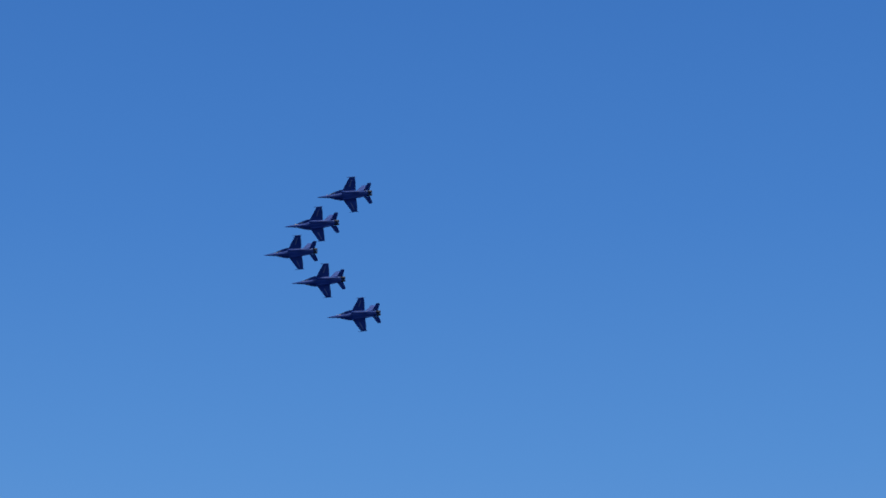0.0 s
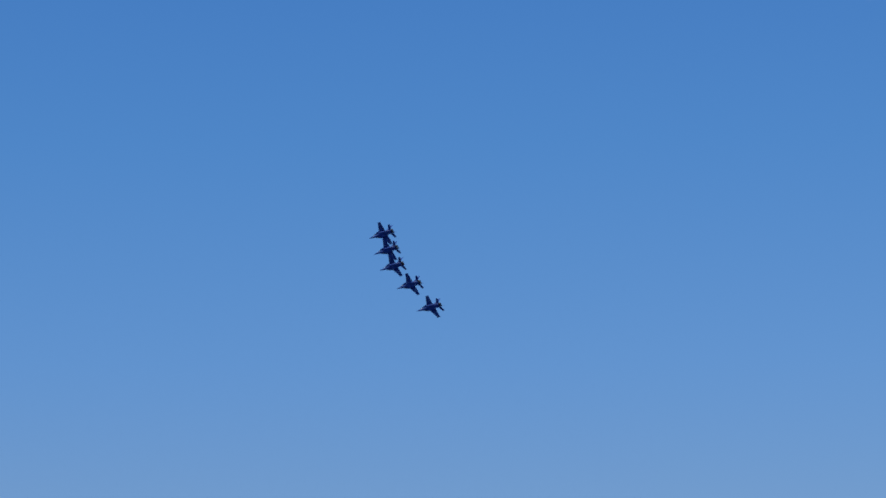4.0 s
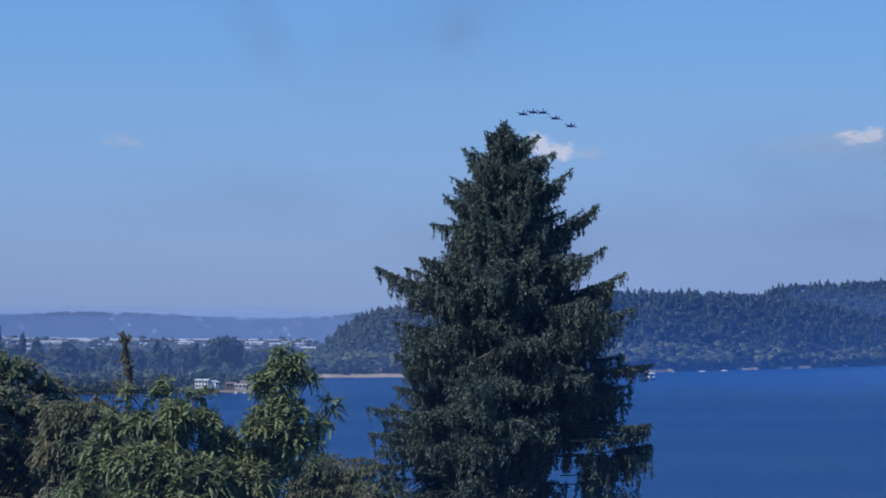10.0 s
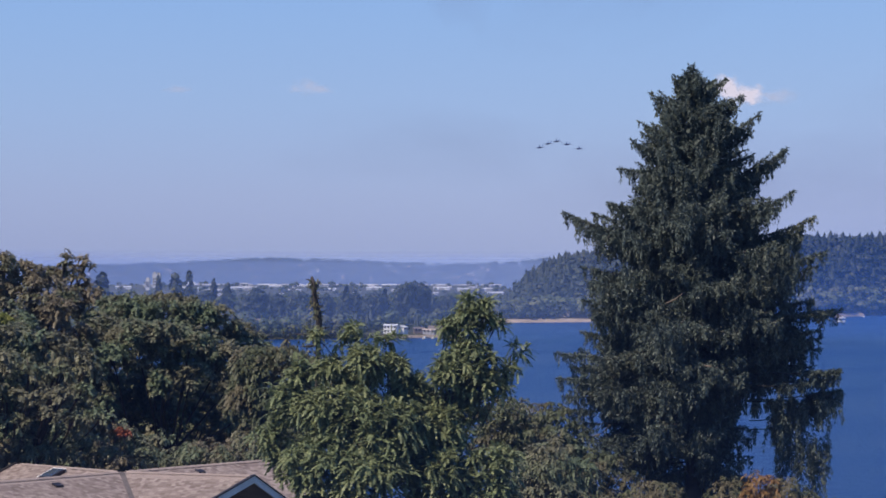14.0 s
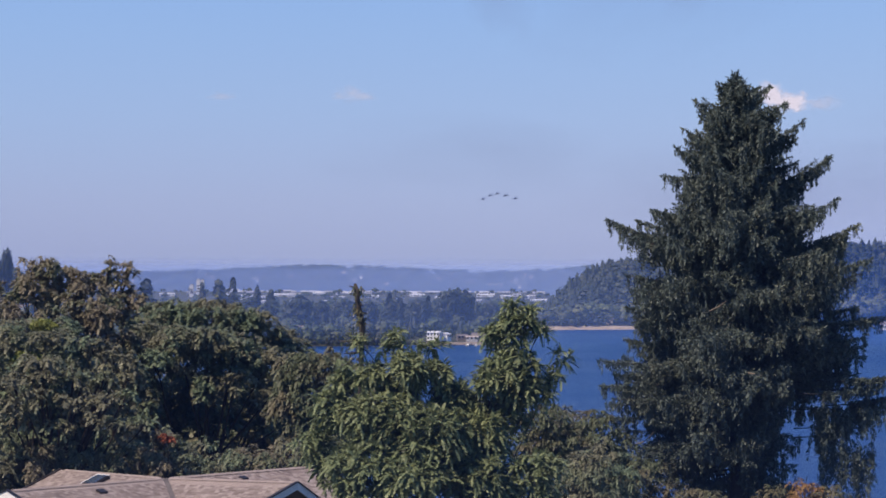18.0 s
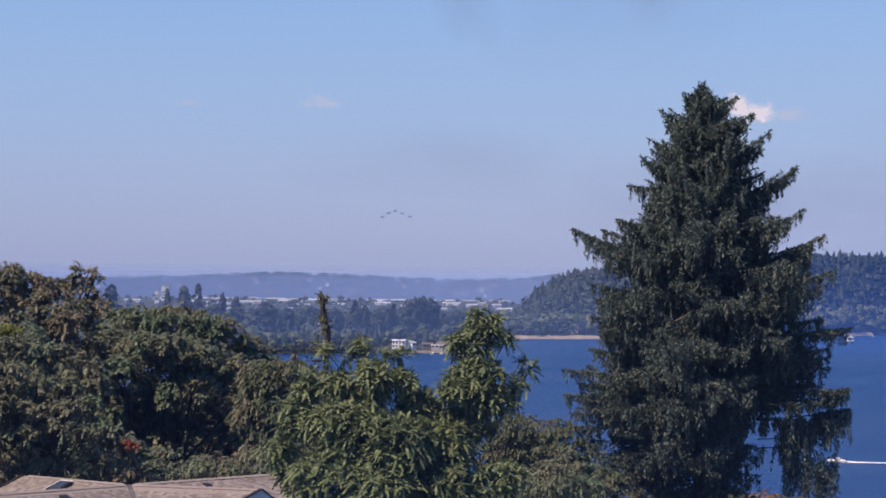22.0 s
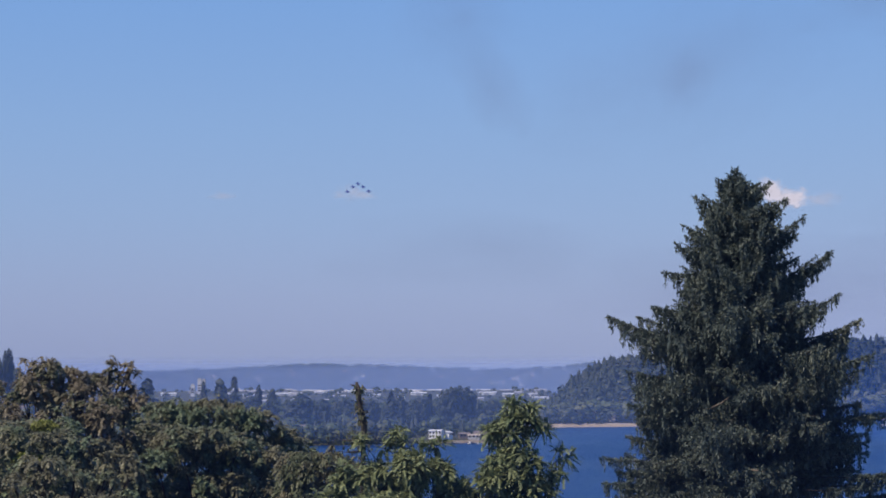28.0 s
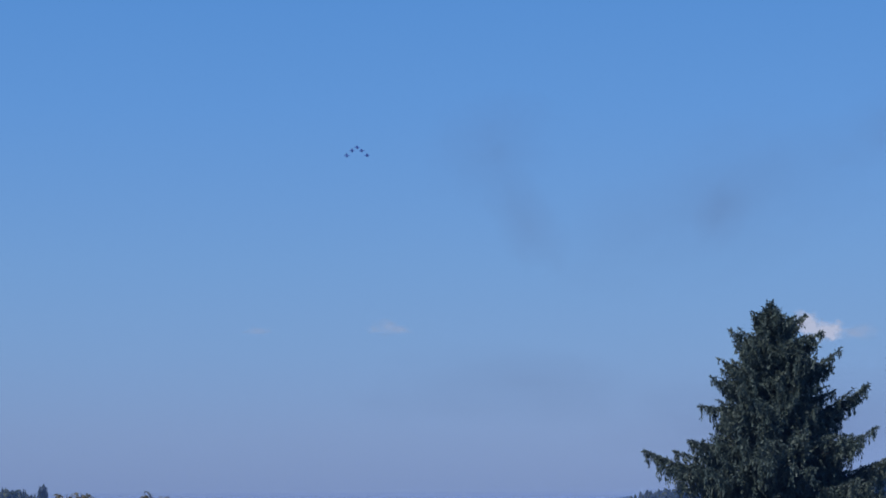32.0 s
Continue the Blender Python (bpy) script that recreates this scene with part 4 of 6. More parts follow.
# the tall green tree with feathered leaves
f = standing(-470, 78)
leafy_tree("ash_tree", f, lobes_at(f, 78, [(u, v + 4, w * 1.02, h * 1.12, y) for u, v, w, h, y in [(-396, -50, 34, 24, 0), (-368, -72, 34, 26, 0), (-404, -82, 40, 22, 0.2), (-402, -64, 28, 20, 0), (-360, -50, 22, 18, 0), (-342, -78, 18, 18, 0.2), (-428, -84, 24, 18, 0), (-388, -96, 30, 18, -0.3), (-306, -126, 26, 20, 0.3), (-318, -158, 20, 19, 0), (-400, -138, 60, 21, 0), (-440, -173, 40, 29, -0.5), (-350, -193, 40, 31, 0), (-570, -118, 36, 19, 0), (-610, -112, 30, 17, 0.5), (-540, -158, 50, 29, 0),
                                           (-640, -168, 50, 35, 0), (-700, -223, 50, 39, 0), (-620, -238, 80, 45, -1), (-540, -268, 80, 55, -1.4), (-745, -293, 40, 35, 0), (-722, -326, 34, 26, 0), (-650, -328, 80, 55, -1.5), (-560, -358, 80, 55, -2), (-440, -268, 70, 45, -0.5), (-450, -348, 80, 55, -1), (-350, -338, 60, 45, -1), (-360, -408, 80, 45, -1), (-640, -418, 100, 45, -1), (-500, -200, 60, 36, 0.5), (-465, -235, 60, 44, 0.4), (-395, -225, 56, 36, 0.3), (-585, -185, 50, 36, 0.5), (-480, -300, 80, 50, 0), (-660, -104, 26, 18, 0), (-600, -92, 24, 20, 0), (-530, -108, 24, 20, 0), (-575, -150, 50, 30, -0.6), (-690, -170, 34, 30, 0), (-375, -150, 40, 26, -0.5), (-395, -118, 46, 20, 0.1), (-410, -165, 46, 28, -0.3), (-370, -185, 46, 26, -0.3)]]),
           "green_leaf", "bright green leafy tree with arching feathered leaves", (0.080, 0.21), "bark", 0.10, bough=0.27, per=9, fern=0.46, full=8.0, droop=0.42, fold=0.3, loose=0.6, links=5)

# dead leaning top above the trees
f = standing(-664, 92)
snag = thing("snag", f, "bare brown dead tree top with a few dry leaves", "dead tree")
h0, k = EYE.z - f.z, 92 / F
bole = [(0.1, 0, -0.3), (0.1, 0, h0 - 160 * k), (0.15, 0, h0 - 96 * k), (0.17, 0, h0 - 74 * k), (0.06, 0, h0 - 50 * k), (-0.03, 0, h0 - 28 * k), (-0.05, 0, h0 - 12 * k), (-0.13, 0, h0 + 3 * k)]
part("trunk", mesh_of("trunk", *tube(bole, [0.12, 0.09, 0.10, 0.13, 0.12, 0.10, 0.12, 0.05], 8), M["bark"], True), None, snag)
for z, dx, dz in ((-8, -0.28, 0.12), (-14, 0.26, 0.16), (-30, 0.24, -0.10), (-44, -0.22, -0.12), (-104, -0.9, 0.10), (-118, -0.7, -0.05), (-92, 0.4, 0.1)):
    x0 = float(np.interp(h0 + z * k, [p[2] for p in bole], [p[0] for p in bole]))
    part("stub", mesh_of("stub", *tube([(x0, 0, h0 + z * k), (x0 + dx * 0.6, -0.05, h0 + z * k + dz), (x0 + dx, -0.08, h0 + z * k + dz * 1.2)], [0.045, 0.035, 0.012], 5), M["bark"], True), None, snag, "broken-off bare branch")
n = 300
zz = np.where(rng.uniform(0, 1, n) < 0.5, rng.choice([-66, -58, -50, -40, -28, -10], n) + rng.normal(0, 5, n), rng.uniform(-150, -80, n))
x0 = np.interp(h0 + zz * k, [p[2] for p in bole], [p[0] for p in bole])
P = np.stack([x0 + np.where(zz < -75, rng.normal(-0.3, 0.42, n), rng.normal(0, 0.13, n)), rng.normal(0, 0.12, n) - 0.05, h0 + zz * k], 1)
tagged(part("leaves", quads_mesh("leaves", blades(P, rng.normal(0, 0.5, size=(n, 3)) + np.array([0, 0, -0.8]), rng.uniform(0.12, 0.26, n), 0.09), M["olive_leaf"]), None, snag), "dry clinging leaves", kind="stuff")

# shrubs below and beside the spruce
for u, v, d, w, h, mat, label in ((30, -355, 104, 60, 34, "olive_leaf", "low shrub with olive leaves"), (-40, -346, 105, 60, 34, "olive_leaf", "low shrub with olive leaves"), (-255, -262, 96, 90, 50, "olive_leaf", "wide shrub with dull olive and brown leaves"), (-165, -352, 94, 90, 56, "olive_leaf", "wide shrub with dull olive and brown leaves"), (-250, -330, 90, 100, 50, "turning_leaf", "dense shrub with olive leaves turning brown"),
                                  (-60, -392, 92, 90, 46, "olive_leaf", "wide shrub with dull olive and brown leaves"), (-130, -425, 88, 110, 50, "turning_leaf", "dense shrub with olive leaves turning brown"), (120, -362, 95, 40, 40, "orange_leaf", "small shrub with orange autumn leaves"),
                                  (170, -376, 97, 60, 40, "olive_leaf", "low shrub with olive leaves"), (70, -375, 97, 46, 36, "olive_leaf", "low shrub with olive leaves"), (260, -410, 95, 70, 36, "turning_leaf", "low shrub with brown and green leaves"), (-330, -245, 93, 70, 46, "olive_leaf", "tall shrub with dull olive leaves"), (-240, -300, 94, 70, 40, "turning_leaf", "dense shrub with olive leaves turning brown"), (-300, -260, 98, 60, 60, "turning_leaf", "dense shrub with olive leaves turning brown"), (380, -440, 97, 80, 36, "olive_leaf", "low shrub with olive leaves")):
    f = standing(u, d)
    leafy_tree("shrub", f, lobes_at(f, d, [(u, v, w * 0.7, h, 0), (u - w * 0.5, v - h * 0.4, w * 0.55, h * 0.9, 0.4), (u + w * 0.5, v - h * 0.5, w * 0.55, h * 0.9, 0.2), (u, v - h * 1.2, w, h, 0)]),
               mat, label, (0.055, 0.18), trunk=0.09, category="shrub", bough=0.3, per=8, fern=0.27, full=6, droop=0.75)


# ---- far woods ----
def conifer_shape(tiers, sides):
    """A ragged far fir, 1 high: stacked skirts of pointed boughs."""
    v, f = [], []
    for t in range(tiers):
        z0, z1 = 0.08 + 0.8 * t / tiers, min(1.0, 0.08 + 0.8 * (t + 1.9) / tiers)
        r = 0.24 * (1 - 0.85 * t / tiers) * rng.uniform(0.8, 1.15)
        b = len(v)
        v.append((rng.normal(0, 0.01), rng.normal(0, 0.01), z1))
        for k in range(sides * 2):
            w = math.pi * k / sides + t
            rr = r * (rng.uniform(0.7, 1.4) if k % 2 else rng.uniform(0.3, 0.6))
            v.append((rr * math.cos(w), rr * math.sin(w), z0 + (-0.03 if k % 2 else 0.03) + rng.normal(0, 0.012)))
        f += [(b, b + 1 + k, b + 1 + (k + 1) % (sides * 2)) for k in range(sides * 2)]
    return np.array(v), np.array(f)


def leafy_shape(clumps, fine=1.0):
    """A far leafy crown, 1 high: many small bent clumps over a rounded, uneven body."""
    v, f = [], []
    for c in range(clumps):
        d = unit(rng.normal(size=3) + np.array([0, 0, 0.3]))
        p = np.array([0, 0, 0.55]) + d * np.array([0.40, 0.40, 0.42]) * rng.uniform(0.55, 1.05)
        a = unit(np.cross(d, rng.normal(size=3)))
        s = unit(np.cross(d, a))
        q = rng.uniform(0.09, 0.19) * fine
        b = len(v)
        v += [p + d * q * 0.5, p + a * q, p + s * q, p - a * q, p - s * q * rng.uniform(0.7, 1.3)]
        f += [(b, b + 1, b + 2), (b, b + 2, b + 3), (b, b + 3, b + 4), (b, b + 4, b + 1)]
    return np.array(v), np.array(f)


CONIFERS = [conifer_shape(7, 5) for _ in range(9)]
LEAFIES = [leafy_shape(42, 0.85) for _ in range(7)]
FINE_LEAFIES = [leafy_shape(190, 0.45) for _ in range(4)]
SMALL_LEAFIES = [leafy_shape(16) for _ in range(7)]


def woods(name, shapes, places, heights, widths, mat, label):
    V, Fc, base = [], [], 0
    for i, (p, h, w) in enumerate(zip(places, heights, widths)):
        v, f = shapes[i % len(shapes)]
        a = rng.uniform(0, 6.28)
        c, s = math.cos(a), math.sin(a)
        q = np.empty_like(v)
        q[:, 0], q[:, 1], q[:, 2] = (v[:, 0] * c - v[:, 1] * s) * w * h, (v[:, 0] * s + v[:, 1] * c) * w * h, v[:, 2] * h
        V.append(q + p)
        Fc.append(f + base)
        base += len(v)
    V, Fc = np.concatenate(V), np.concatenate(Fc)
    n = len(Fc)
    me = bpy.data.meshes.new(name)
    me.vertices.add(len(V))
    me.vertices.foreach_set("co", V.astype(np.float32).ravel())
    me.loops.add(n * 3)
    me.loops.foreach_set("vertex_index", Fc.astype(np.int32).ravel())
    me.polygons.add(n)
    me.polygons.foreach_set("loop_start", np.arange(0, n * 3, 3, dtype=np.int32))
    me.polygons.foreach_set("loop_total", np.full(n, 3, dtype=np.int32))
    me.materials.append(mat)
    me.update(calc_edges=True)
    return tagged(new(name, me), label, "woods", kind="stuff")


def scatter(n, u0, u1, s0, s1, power=1.0, sink=0.6):
    """Places on land: bearings u0 to u1, s0 to s1 metres behind the shore."""
    u = rng.uniform(u0, u1, n)
    r = np.minimum(lerp(u, SHORE) + s0 + (s1 - s0) * rng.uniform(0, 1, n) ** power, 4900)
    p = np.stack([r * np.sin(u / F), r * np.cos(u / F), height(u, r) - sink], 1)
    # the gardens of the shore houses stay open to the lake
    return p[~((np.abs(u + 490) < 85) & (r < lerp(u, SHORE) + 38))]


p = np.concatenate([scatter(1900, -322, 1300, 50, 480, 0.8), scatter(1300, -330, 600, 60, 330, 0.7)])
woods("forest", CONIFERS, p, 8 + 15 * rng.uniform(0, 1, len(p)) ** 1.7, rng.uniform(1.1, 2.1, len(p)), M["far_conifer"], "dark green fir forest over the far hill")
p = np.concatenate([scatter(2300, -322, 1300, 10, 440, 1.2), scatter(1400, -330, 620, 30, 340, 1.1)])
woods("forest", SMALL_LEAFIES, p, 7 + 11 * rng.uniform(0, 1, len(p)) ** 1.3, rng.uniform(1.0, 1.7, len(p)), M["hill_wood"], "mixed leafy wood on the far hillside")
n = 4200
u = rng.uniform(380, 1350, n)
r = rng.uniform(4400, 4880, n)
dry = r > lerp(u, SHORE) + 6
u, r = u[dry], r[dry]
n = len(u)
p = np.stack([r * np.sin(u / F), r * np.cos(u / F), height(u, r) - 0.5], 1)
woods("forest", CONIFERS, p[::2], 9 + 17 * rng.uniform(0, 1, n) ** 1.6, rng.uniform(1.1, 2.0, n), M["far_conifer"], "fir forest over the hill behind")
woods("forest", SMALL_LEAFIES, p[1::2], 8 + 9 * rng.uniform(0, 1, n), rng.uniform(1.1, 1.8, n), M["hill_wood"], "leafy woods over the hill behind")
p = np.concatenate([scatter(760, -330, 900, 30, 75, 1.0), scatter(150, -150, 235, 8, 30), scatter(70, 295, 400, 8, 30), scatter(40, 442, 476, 8, 30), scatter(190, 534, 840, 8, 30)])
woods("forest", LEAFIES, p, 5 + 15 * rng.uniform(0, 1, len(p)) ** 1.5, rng.uniform(0.9, 1.5, len(p)), M["shore_leafy"], "light green shore trees along the water")
p = scatter(520, -1500, -350, 14, 800, 1.0)
woods("forest", CONIFERS, p, 8 + 13 * rng.uniform(0, 1, len(p)) ** 1.6, rng.uniform(0.8, 1.5, len(p)), M["far_conifer"], "fir trees among the houses of the low shore")
p = np.concatenate([scatter(1500, -1500, -360, 10, 900, 1.0), scatter(160, -1300, -575, 3, 30)])
woods("forest", LEAFIES, p, 5 + 12 * rng.uniform(0, 1, len(p)) ** 1.4, rng.uniform(0.8, 1.4, len(p)), M["far_leafy"], "leafy trees among the houses of the low shore")
p = scatter(260, -1700, -1215, 60, 480, 1.0)
woods("forest", CONIFERS, p, rng.uniform(14, 22, len(p)), rng.uniform(0.9, 1.3, len(p)), M["far_conifer"], "dark firs on the wooded shore hill")
u = rng.uniform(-1600, -120, 420)
r = rng.uniform(3350, 4120, 420)
p = np.stack([r * np.sin(u / F), r * np.cos(u / F), height(u, r) - 0.5], 1)
woods("forest", LEAFIES, p, rng.uniform(4, 11, 420), rng.uniform(1.1, 1.8, 420), M["far_leafy"], "street trees of the far town")
u = rng.uniform(-1700, -20, 3600)
r = rng.uniform(4340, 4880, 3600)
p = np.stack([r * np.sin(u / F), r * np.cos(u / F), height(u, r) - 0.5], 1)
woods("forest", SMALL_LEAFIES, p, 4 + 9 * rng.uniform(0, 1, 3600) ** 1.6, rng.uniform(1.4, 2.2, 3600), M["far_leafy"], "woods and gardens over the far ridge")


def fir_clumps(n):
    """A single far fir, 1 high: short drooping sprays round a tapering crown."""
    v, f = [], []
    for c in range(n):
        z = 0.08 + 0.9 * rng.uniform(0, 1) ** 1.25
        r, w = 0.24 * (1 - z) ** 0.8 * rng.uniform(0.35, 1.15) + 0.008, rng.uniform(0, 6.28)
        d = np.array([math.cos(w), math.sin(w), 0.0])
        side = np.array([-d[1], d[0], 0.0]) * rng.uniform(0.03, 0.06)
        p = d * r + np.array([0, 0, z])
        b = len(v)
        v += [p - d * r * 0.8 + np.array([0, 0, 0.05]), p + side, p + d * 0.03 - np.array([0, 0, 0.05]), p - side]
        f += [(b, b + 1, b + 2), (b, b + 2, b + 3)]
    return np.array(v), np.array(f)


# trees of the low shore that stand out singly
def far_fir(u, top, r, wide, shape=0, round_top=False):
    p = at(u, 0, r)
    p.z = ground_at(p.x, p.y) - 0.3
    h = EYE.z + top * r / F - p.z
    root = thing("fir_tree", p, "tall dark fir standing on the low shore", "tree", "firs on the low shore")
    part("trunk", mesh_of("trunk", *tube([(0, 0, -1), (0, 0, h * 0.5), (0, 0, h * 0.9)], [0.5, 0.3, 0.08], 6), M["bark"]), None, root)
    v, f = FINE_LEAFIES[shape % 4] if round_top else fir_clumps(90)
    crown = np.concatenate([v, v @ np.array([[0.6, 0.8, 0], [-0.8, 0.6, 0], [0, 0, 0.96]])])
    part("crown", mesh_of("crown", crown * np.array([h * wide, h * wide, h]), np.concatenate([f, f + len(v)]).tolist(), M["far_conifer"]), None, root)


for i, (u, top, r, wide) in enumerate(((-1037, 12, 1960, 1.8), (-939, 6, 1990, 0.8), (-910, 8, 1980, 1.6), (-885, 12, 2010, 1.1), (-842, 0, 2000, 1.0), (-818, -8, 1990, 1.3), (-608, -14, 1960, 1.3), (-540, -18, 2000, 1.2), (-395, -26, 2250, 1.2), (-372, -22, 2600, 1.0))):
    far_fir(u, top, r, wide, i)
for i, (u, top, r, wide) in enumerate(((-1278, 66, 1960, 0.3), (-1300, 46, 1950, 0.5), (-770, -14, 1960, 1.0), (-600, -16, 2000, 0.8), (-506, -5, 2030, 0.72), (-492, -2, 2040, 0.75), (-478, -4, 2050, 0.75), (-560, -22, 1990, 0.9), (-648, -24, 1980, 0.9), (-690, -22, 1990, 1.0), (-732, -24, 2000, 0.9), (-430, -26, 2060, 0.8), (-860, -20, 2000, 1.0))):
    far_fir(u, top, r, wide, i, True)


# ---- far houses, town and boats ----
def gabled(w, d, h, rise, over=0.5):
    x, y = w / 2 + over, d / 2 + over
    v = [(-x, -y, h - 0.2), (x, -y, h - 0.2), (x, y, h - 0.2), (-x, y, h - 0.2), (-x, 0, h + rise), (x, 0, h + rise)]
    return v, [(0, 1, 5, 4), (2, 3, 4, 5), (0, 4, 3), (1, 2, 5), (3, 2, 1, 0)]


def walls_of(w, d, h, rise):
    x, y = w / 2, d / 2
    v = [(-x, -y, -2), (x, -y, -2), (x, y, -2), (-x, y, -2), (-x, -y, h), (x, -y, h), (x, y, h), (-x, y, h), (-x, 0, h + rise * 0.86), (x, 0, h + rise * 0.86)]
    return v, [(0, 1, 5, 4), (2, 3, 7, 6), (3, 0, 4, 8, 7), (1, 2, 6, 9, 5), (4, 5, 9, 8), (6, 7, 8, 9)]


def far_house(u, r, w, d, h, rise, turned, wall, label, windows=4, lift=0.0):
    p = at(u, 0, r)
    p.z = ground_at(p.x, p.y) + lift
    root = thing("house", p, label, "house", "houses on the far shore")
    root.rotation_euler = (0, 0, radians(turned) - u / F)
    part("wall", mesh_of("wall", *walls_of(w, d, h, rise), M[wall]), None, root)
    part("roof", mesh_of("roof", *gabled(w, d, h, rise), M["far_pale" if "close to" in label else "far_roof" if wall != "far_grey" else "far_tan"]), None, root)
    for i in range(windows):
        x = -w / 2 + w * (i + 0.5) / windows
        for z in ((h * 0.45,) if h < 5.5 else (0.6, h - 2.2)):
            part("window", boxed(x - 0.7, x + 0.7, -d / 2 - 0.06, -d / 2 + 0.2, z, z + 1.6), M["dark_glass"], root)
    return root


far_house(-529, 1834, 10, 8, 5.7, 1.0, -14, "far_white", "white two-storey house close to the lake shore", 4, 0.8)
far_house(-510, 1840, 6, 7, 4.0, 1.2, 60, "far_white", "small white house close to the lake shore", 3, 1)
far_house(-480, 1850, 8, 6, 2.8, 1.2, 12, "far_roof", "low brown boat shed on the shore", 3, 0.5)
far_house(-462, 1846, 9, 6, 2.6, 1.0, -8, "far_grey", "low grey boat shed on the shore", 3, 0.5)
far_house(-446, 1850, 14, 10, 3.0, 2.4, -10, "far_tan", "brown house with a dark roof on the shore", 5, 1)
far_house(-425, 1856, 9, 8, 4.5, 2.5, 12, "far_tan", "low tan house on the shore", 3, 1)
far_house(-262, 2512, 14, 9, 4.5, 3.5, 14, "far_tan", "tan shore house with a hipped roof above the beach", 3, 3)
far_house(-222, 2516, 10, 8, 3.0, 2.0, -6, "far_tan", "low tan house above the beach", 3, 1)
for u, s, w, wall in ((505, 330, 18, "far_grey"), (545, 380, 12, "far_white"), (565, 300, 9, "far_white"), (608, 320, 9, "far_white"), (680, 330, 8, "far_white"), (727, 240, 10, "far_white"), (705, 190, 14, "far_grey"), (600, 250, 10, "far_grey"), (520, 345, 14, "far_grey"), (770, 170, 10, "far_grey"), (470, 300, 9, "far_grey")):
    far_house(u, 4480 + 0.5 * s, w * 0.6, 6, 5, 2, rng.uniform(-12, 12), wall, "pale house among the firs of the far hill", 3, 7)
for i in range(26):
    u = rng.uniform(-1500, -620)
    far_house(u, float(lerp(u, SHORE)) + rng.uniform(20, 500), rng.uniform(9, 14), 9, rng.uniform(4, 6), 2.5, rng.uniform(-40, 40), ("far_tan", "far_grey", "far_white")[i % 3], "small house among the trees of the low shore", 3, 2)
for i in range(46):
    u = rng.uniform(-1400, -130)
    far_house(u, rng.uniform(4400, 4620), rng.uniform(3, 7), 5, rng.uniform(2, 3.5), 1.6, rng.uniform(-20, 20), ("far_white", "far_tan", "far_grey", "far_grey")[i % 4], "pale house on the far ridge", 2, 6)


def works_hall(u, r, wide, deep, tall, wall="far_white"):
    """A long flat-roofed hall of the far town."""
    p = at(u, 0, r)
    p.z = ground_at(p.x, p.y)
    root = thing("hall", p, "long white industrial hall of the far town", "industrial hall", "halls of the far town")
    root.rotation_euler = (0, 0, -u / F)
    part("wall", boxed(-wide / 2, wide / 2, -deep / 2, deep / 2, -4, tall), M[wall], root)
    x, y, e = wide / 2 + 0.6, deep / 2 + 0.6, tall + 0.005
    pitch = [(-x, -y, e), (x, -y, e), (x, y, e), (-x, y, e), (-x, 0, e + 1.7), (x, 0, e + 1.7)]
    part("roof", mesh_of("roof", pitch, [(0, 1, 5, 4), (2, 3, 4, 5), (0, 4, 3), (1, 2, 5), (3, 2, 1, 0)], M["far_pale" if wall == "far_white" else "far_grey"]), None, root)
    n = max(1, int(wide / 22))
    for i in range(n):
        x = -wide / 2 + wide * (i + 0.5) / n
        w = min(4, wide * 0.3)
        part("door", boxed(x - w, x + w, -deep / 2 - 0.25, -deep / 2 + 0.5, -2, tall * 0.8), M["far_grey"], root)


for i in range(16):
    works_hall(-880 + i * 44, 4180 + 14 * math.sin(i * 2.2), rng.uniform(34, 43), 30, rng.uniform(0.4, 0.7), ("far_white", "far_pale", "far_pale", "far_white", "far_pale")[i % 5])
for u, r, wide, tall, wall in ((-800, 3900, 60, 8, "far_white"), (-735, 3960, 40, 7, "far_white"), (-700, 3820, 50, 7, "far_grey"), (-640, 3850, 56, 9, "far_white"), (-590, 3780, 30, 8, "far_white"), (-560, 3900, 60, 9, "far_white"), (-520, 3800, 26, 12, "far_white"), (-440, 3900, 64, 10, "far_white"), (-402, 3850, 44, 11, "far_white"),
                               (-360, 3880, 50, 7, "far_grey"), (-345, 3760, 60, 6, "far_white"), (-455, 3740, 40, 6, "far_grey"), (-300, 3950, 60, 7, "far_white"), (-690, 4010, 70, 6, "far_white"), (-860, 3850, 44, 10, "far_white"), (-1000, 3900, 60, 10, "far_white"), (-950, 3980, 70, 8, "far_grey"), (-240, 3990, 60, 6, "far_white")):
    works_hall(u, r, wide * 0.42, 24, tall * 0.3, wall)
for i in range(34):
    works_hall(rng.uniform(-900, -250), rng.uniform(3650, 4150), rng.uniform(7, 24), 16, rng.uniform(1.2, 3.4), ("far_white", "far_pale", "far_grey", "far_grey")[i % 4])


def tower(u, r, wide, tall):
    p = at(u, 0, r)
    p.z = ground_at(p.x, p.y)
    root = thing("tower_block", p, "narrow white tower block of the far town", "tower", "towers of the far town")
    part("wall", boxed(-wide / 2, wide / 2, -wide / 2, wide / 2, -4, tall), M["far_pale"], root)
    part("roof", boxed(-wide / 3, wide / 3, -wide / 3, wide / 3, tall + 0.005, tall + 2.5), M["far_grey"], root)
    for i in range(3):
        part("window_band", boxed(-wide / 2 + 0.6, wide / 2 - 0.6, -wide / 2 - 0.15, -wide / 2 + 0.3, tall * (0.3 + 0.16 * i), tall * (0.3 + 0.16 * i) + 1.8), M["dark_glass"], root)


for u, tall in ((-957, 18), (-945, 27), (-938, 26)):
    tower(u, 3860, 6.4, tall)
tower(-815, 3880, 2.4, 9)
tower(-702, 3800, 3.0, 8)


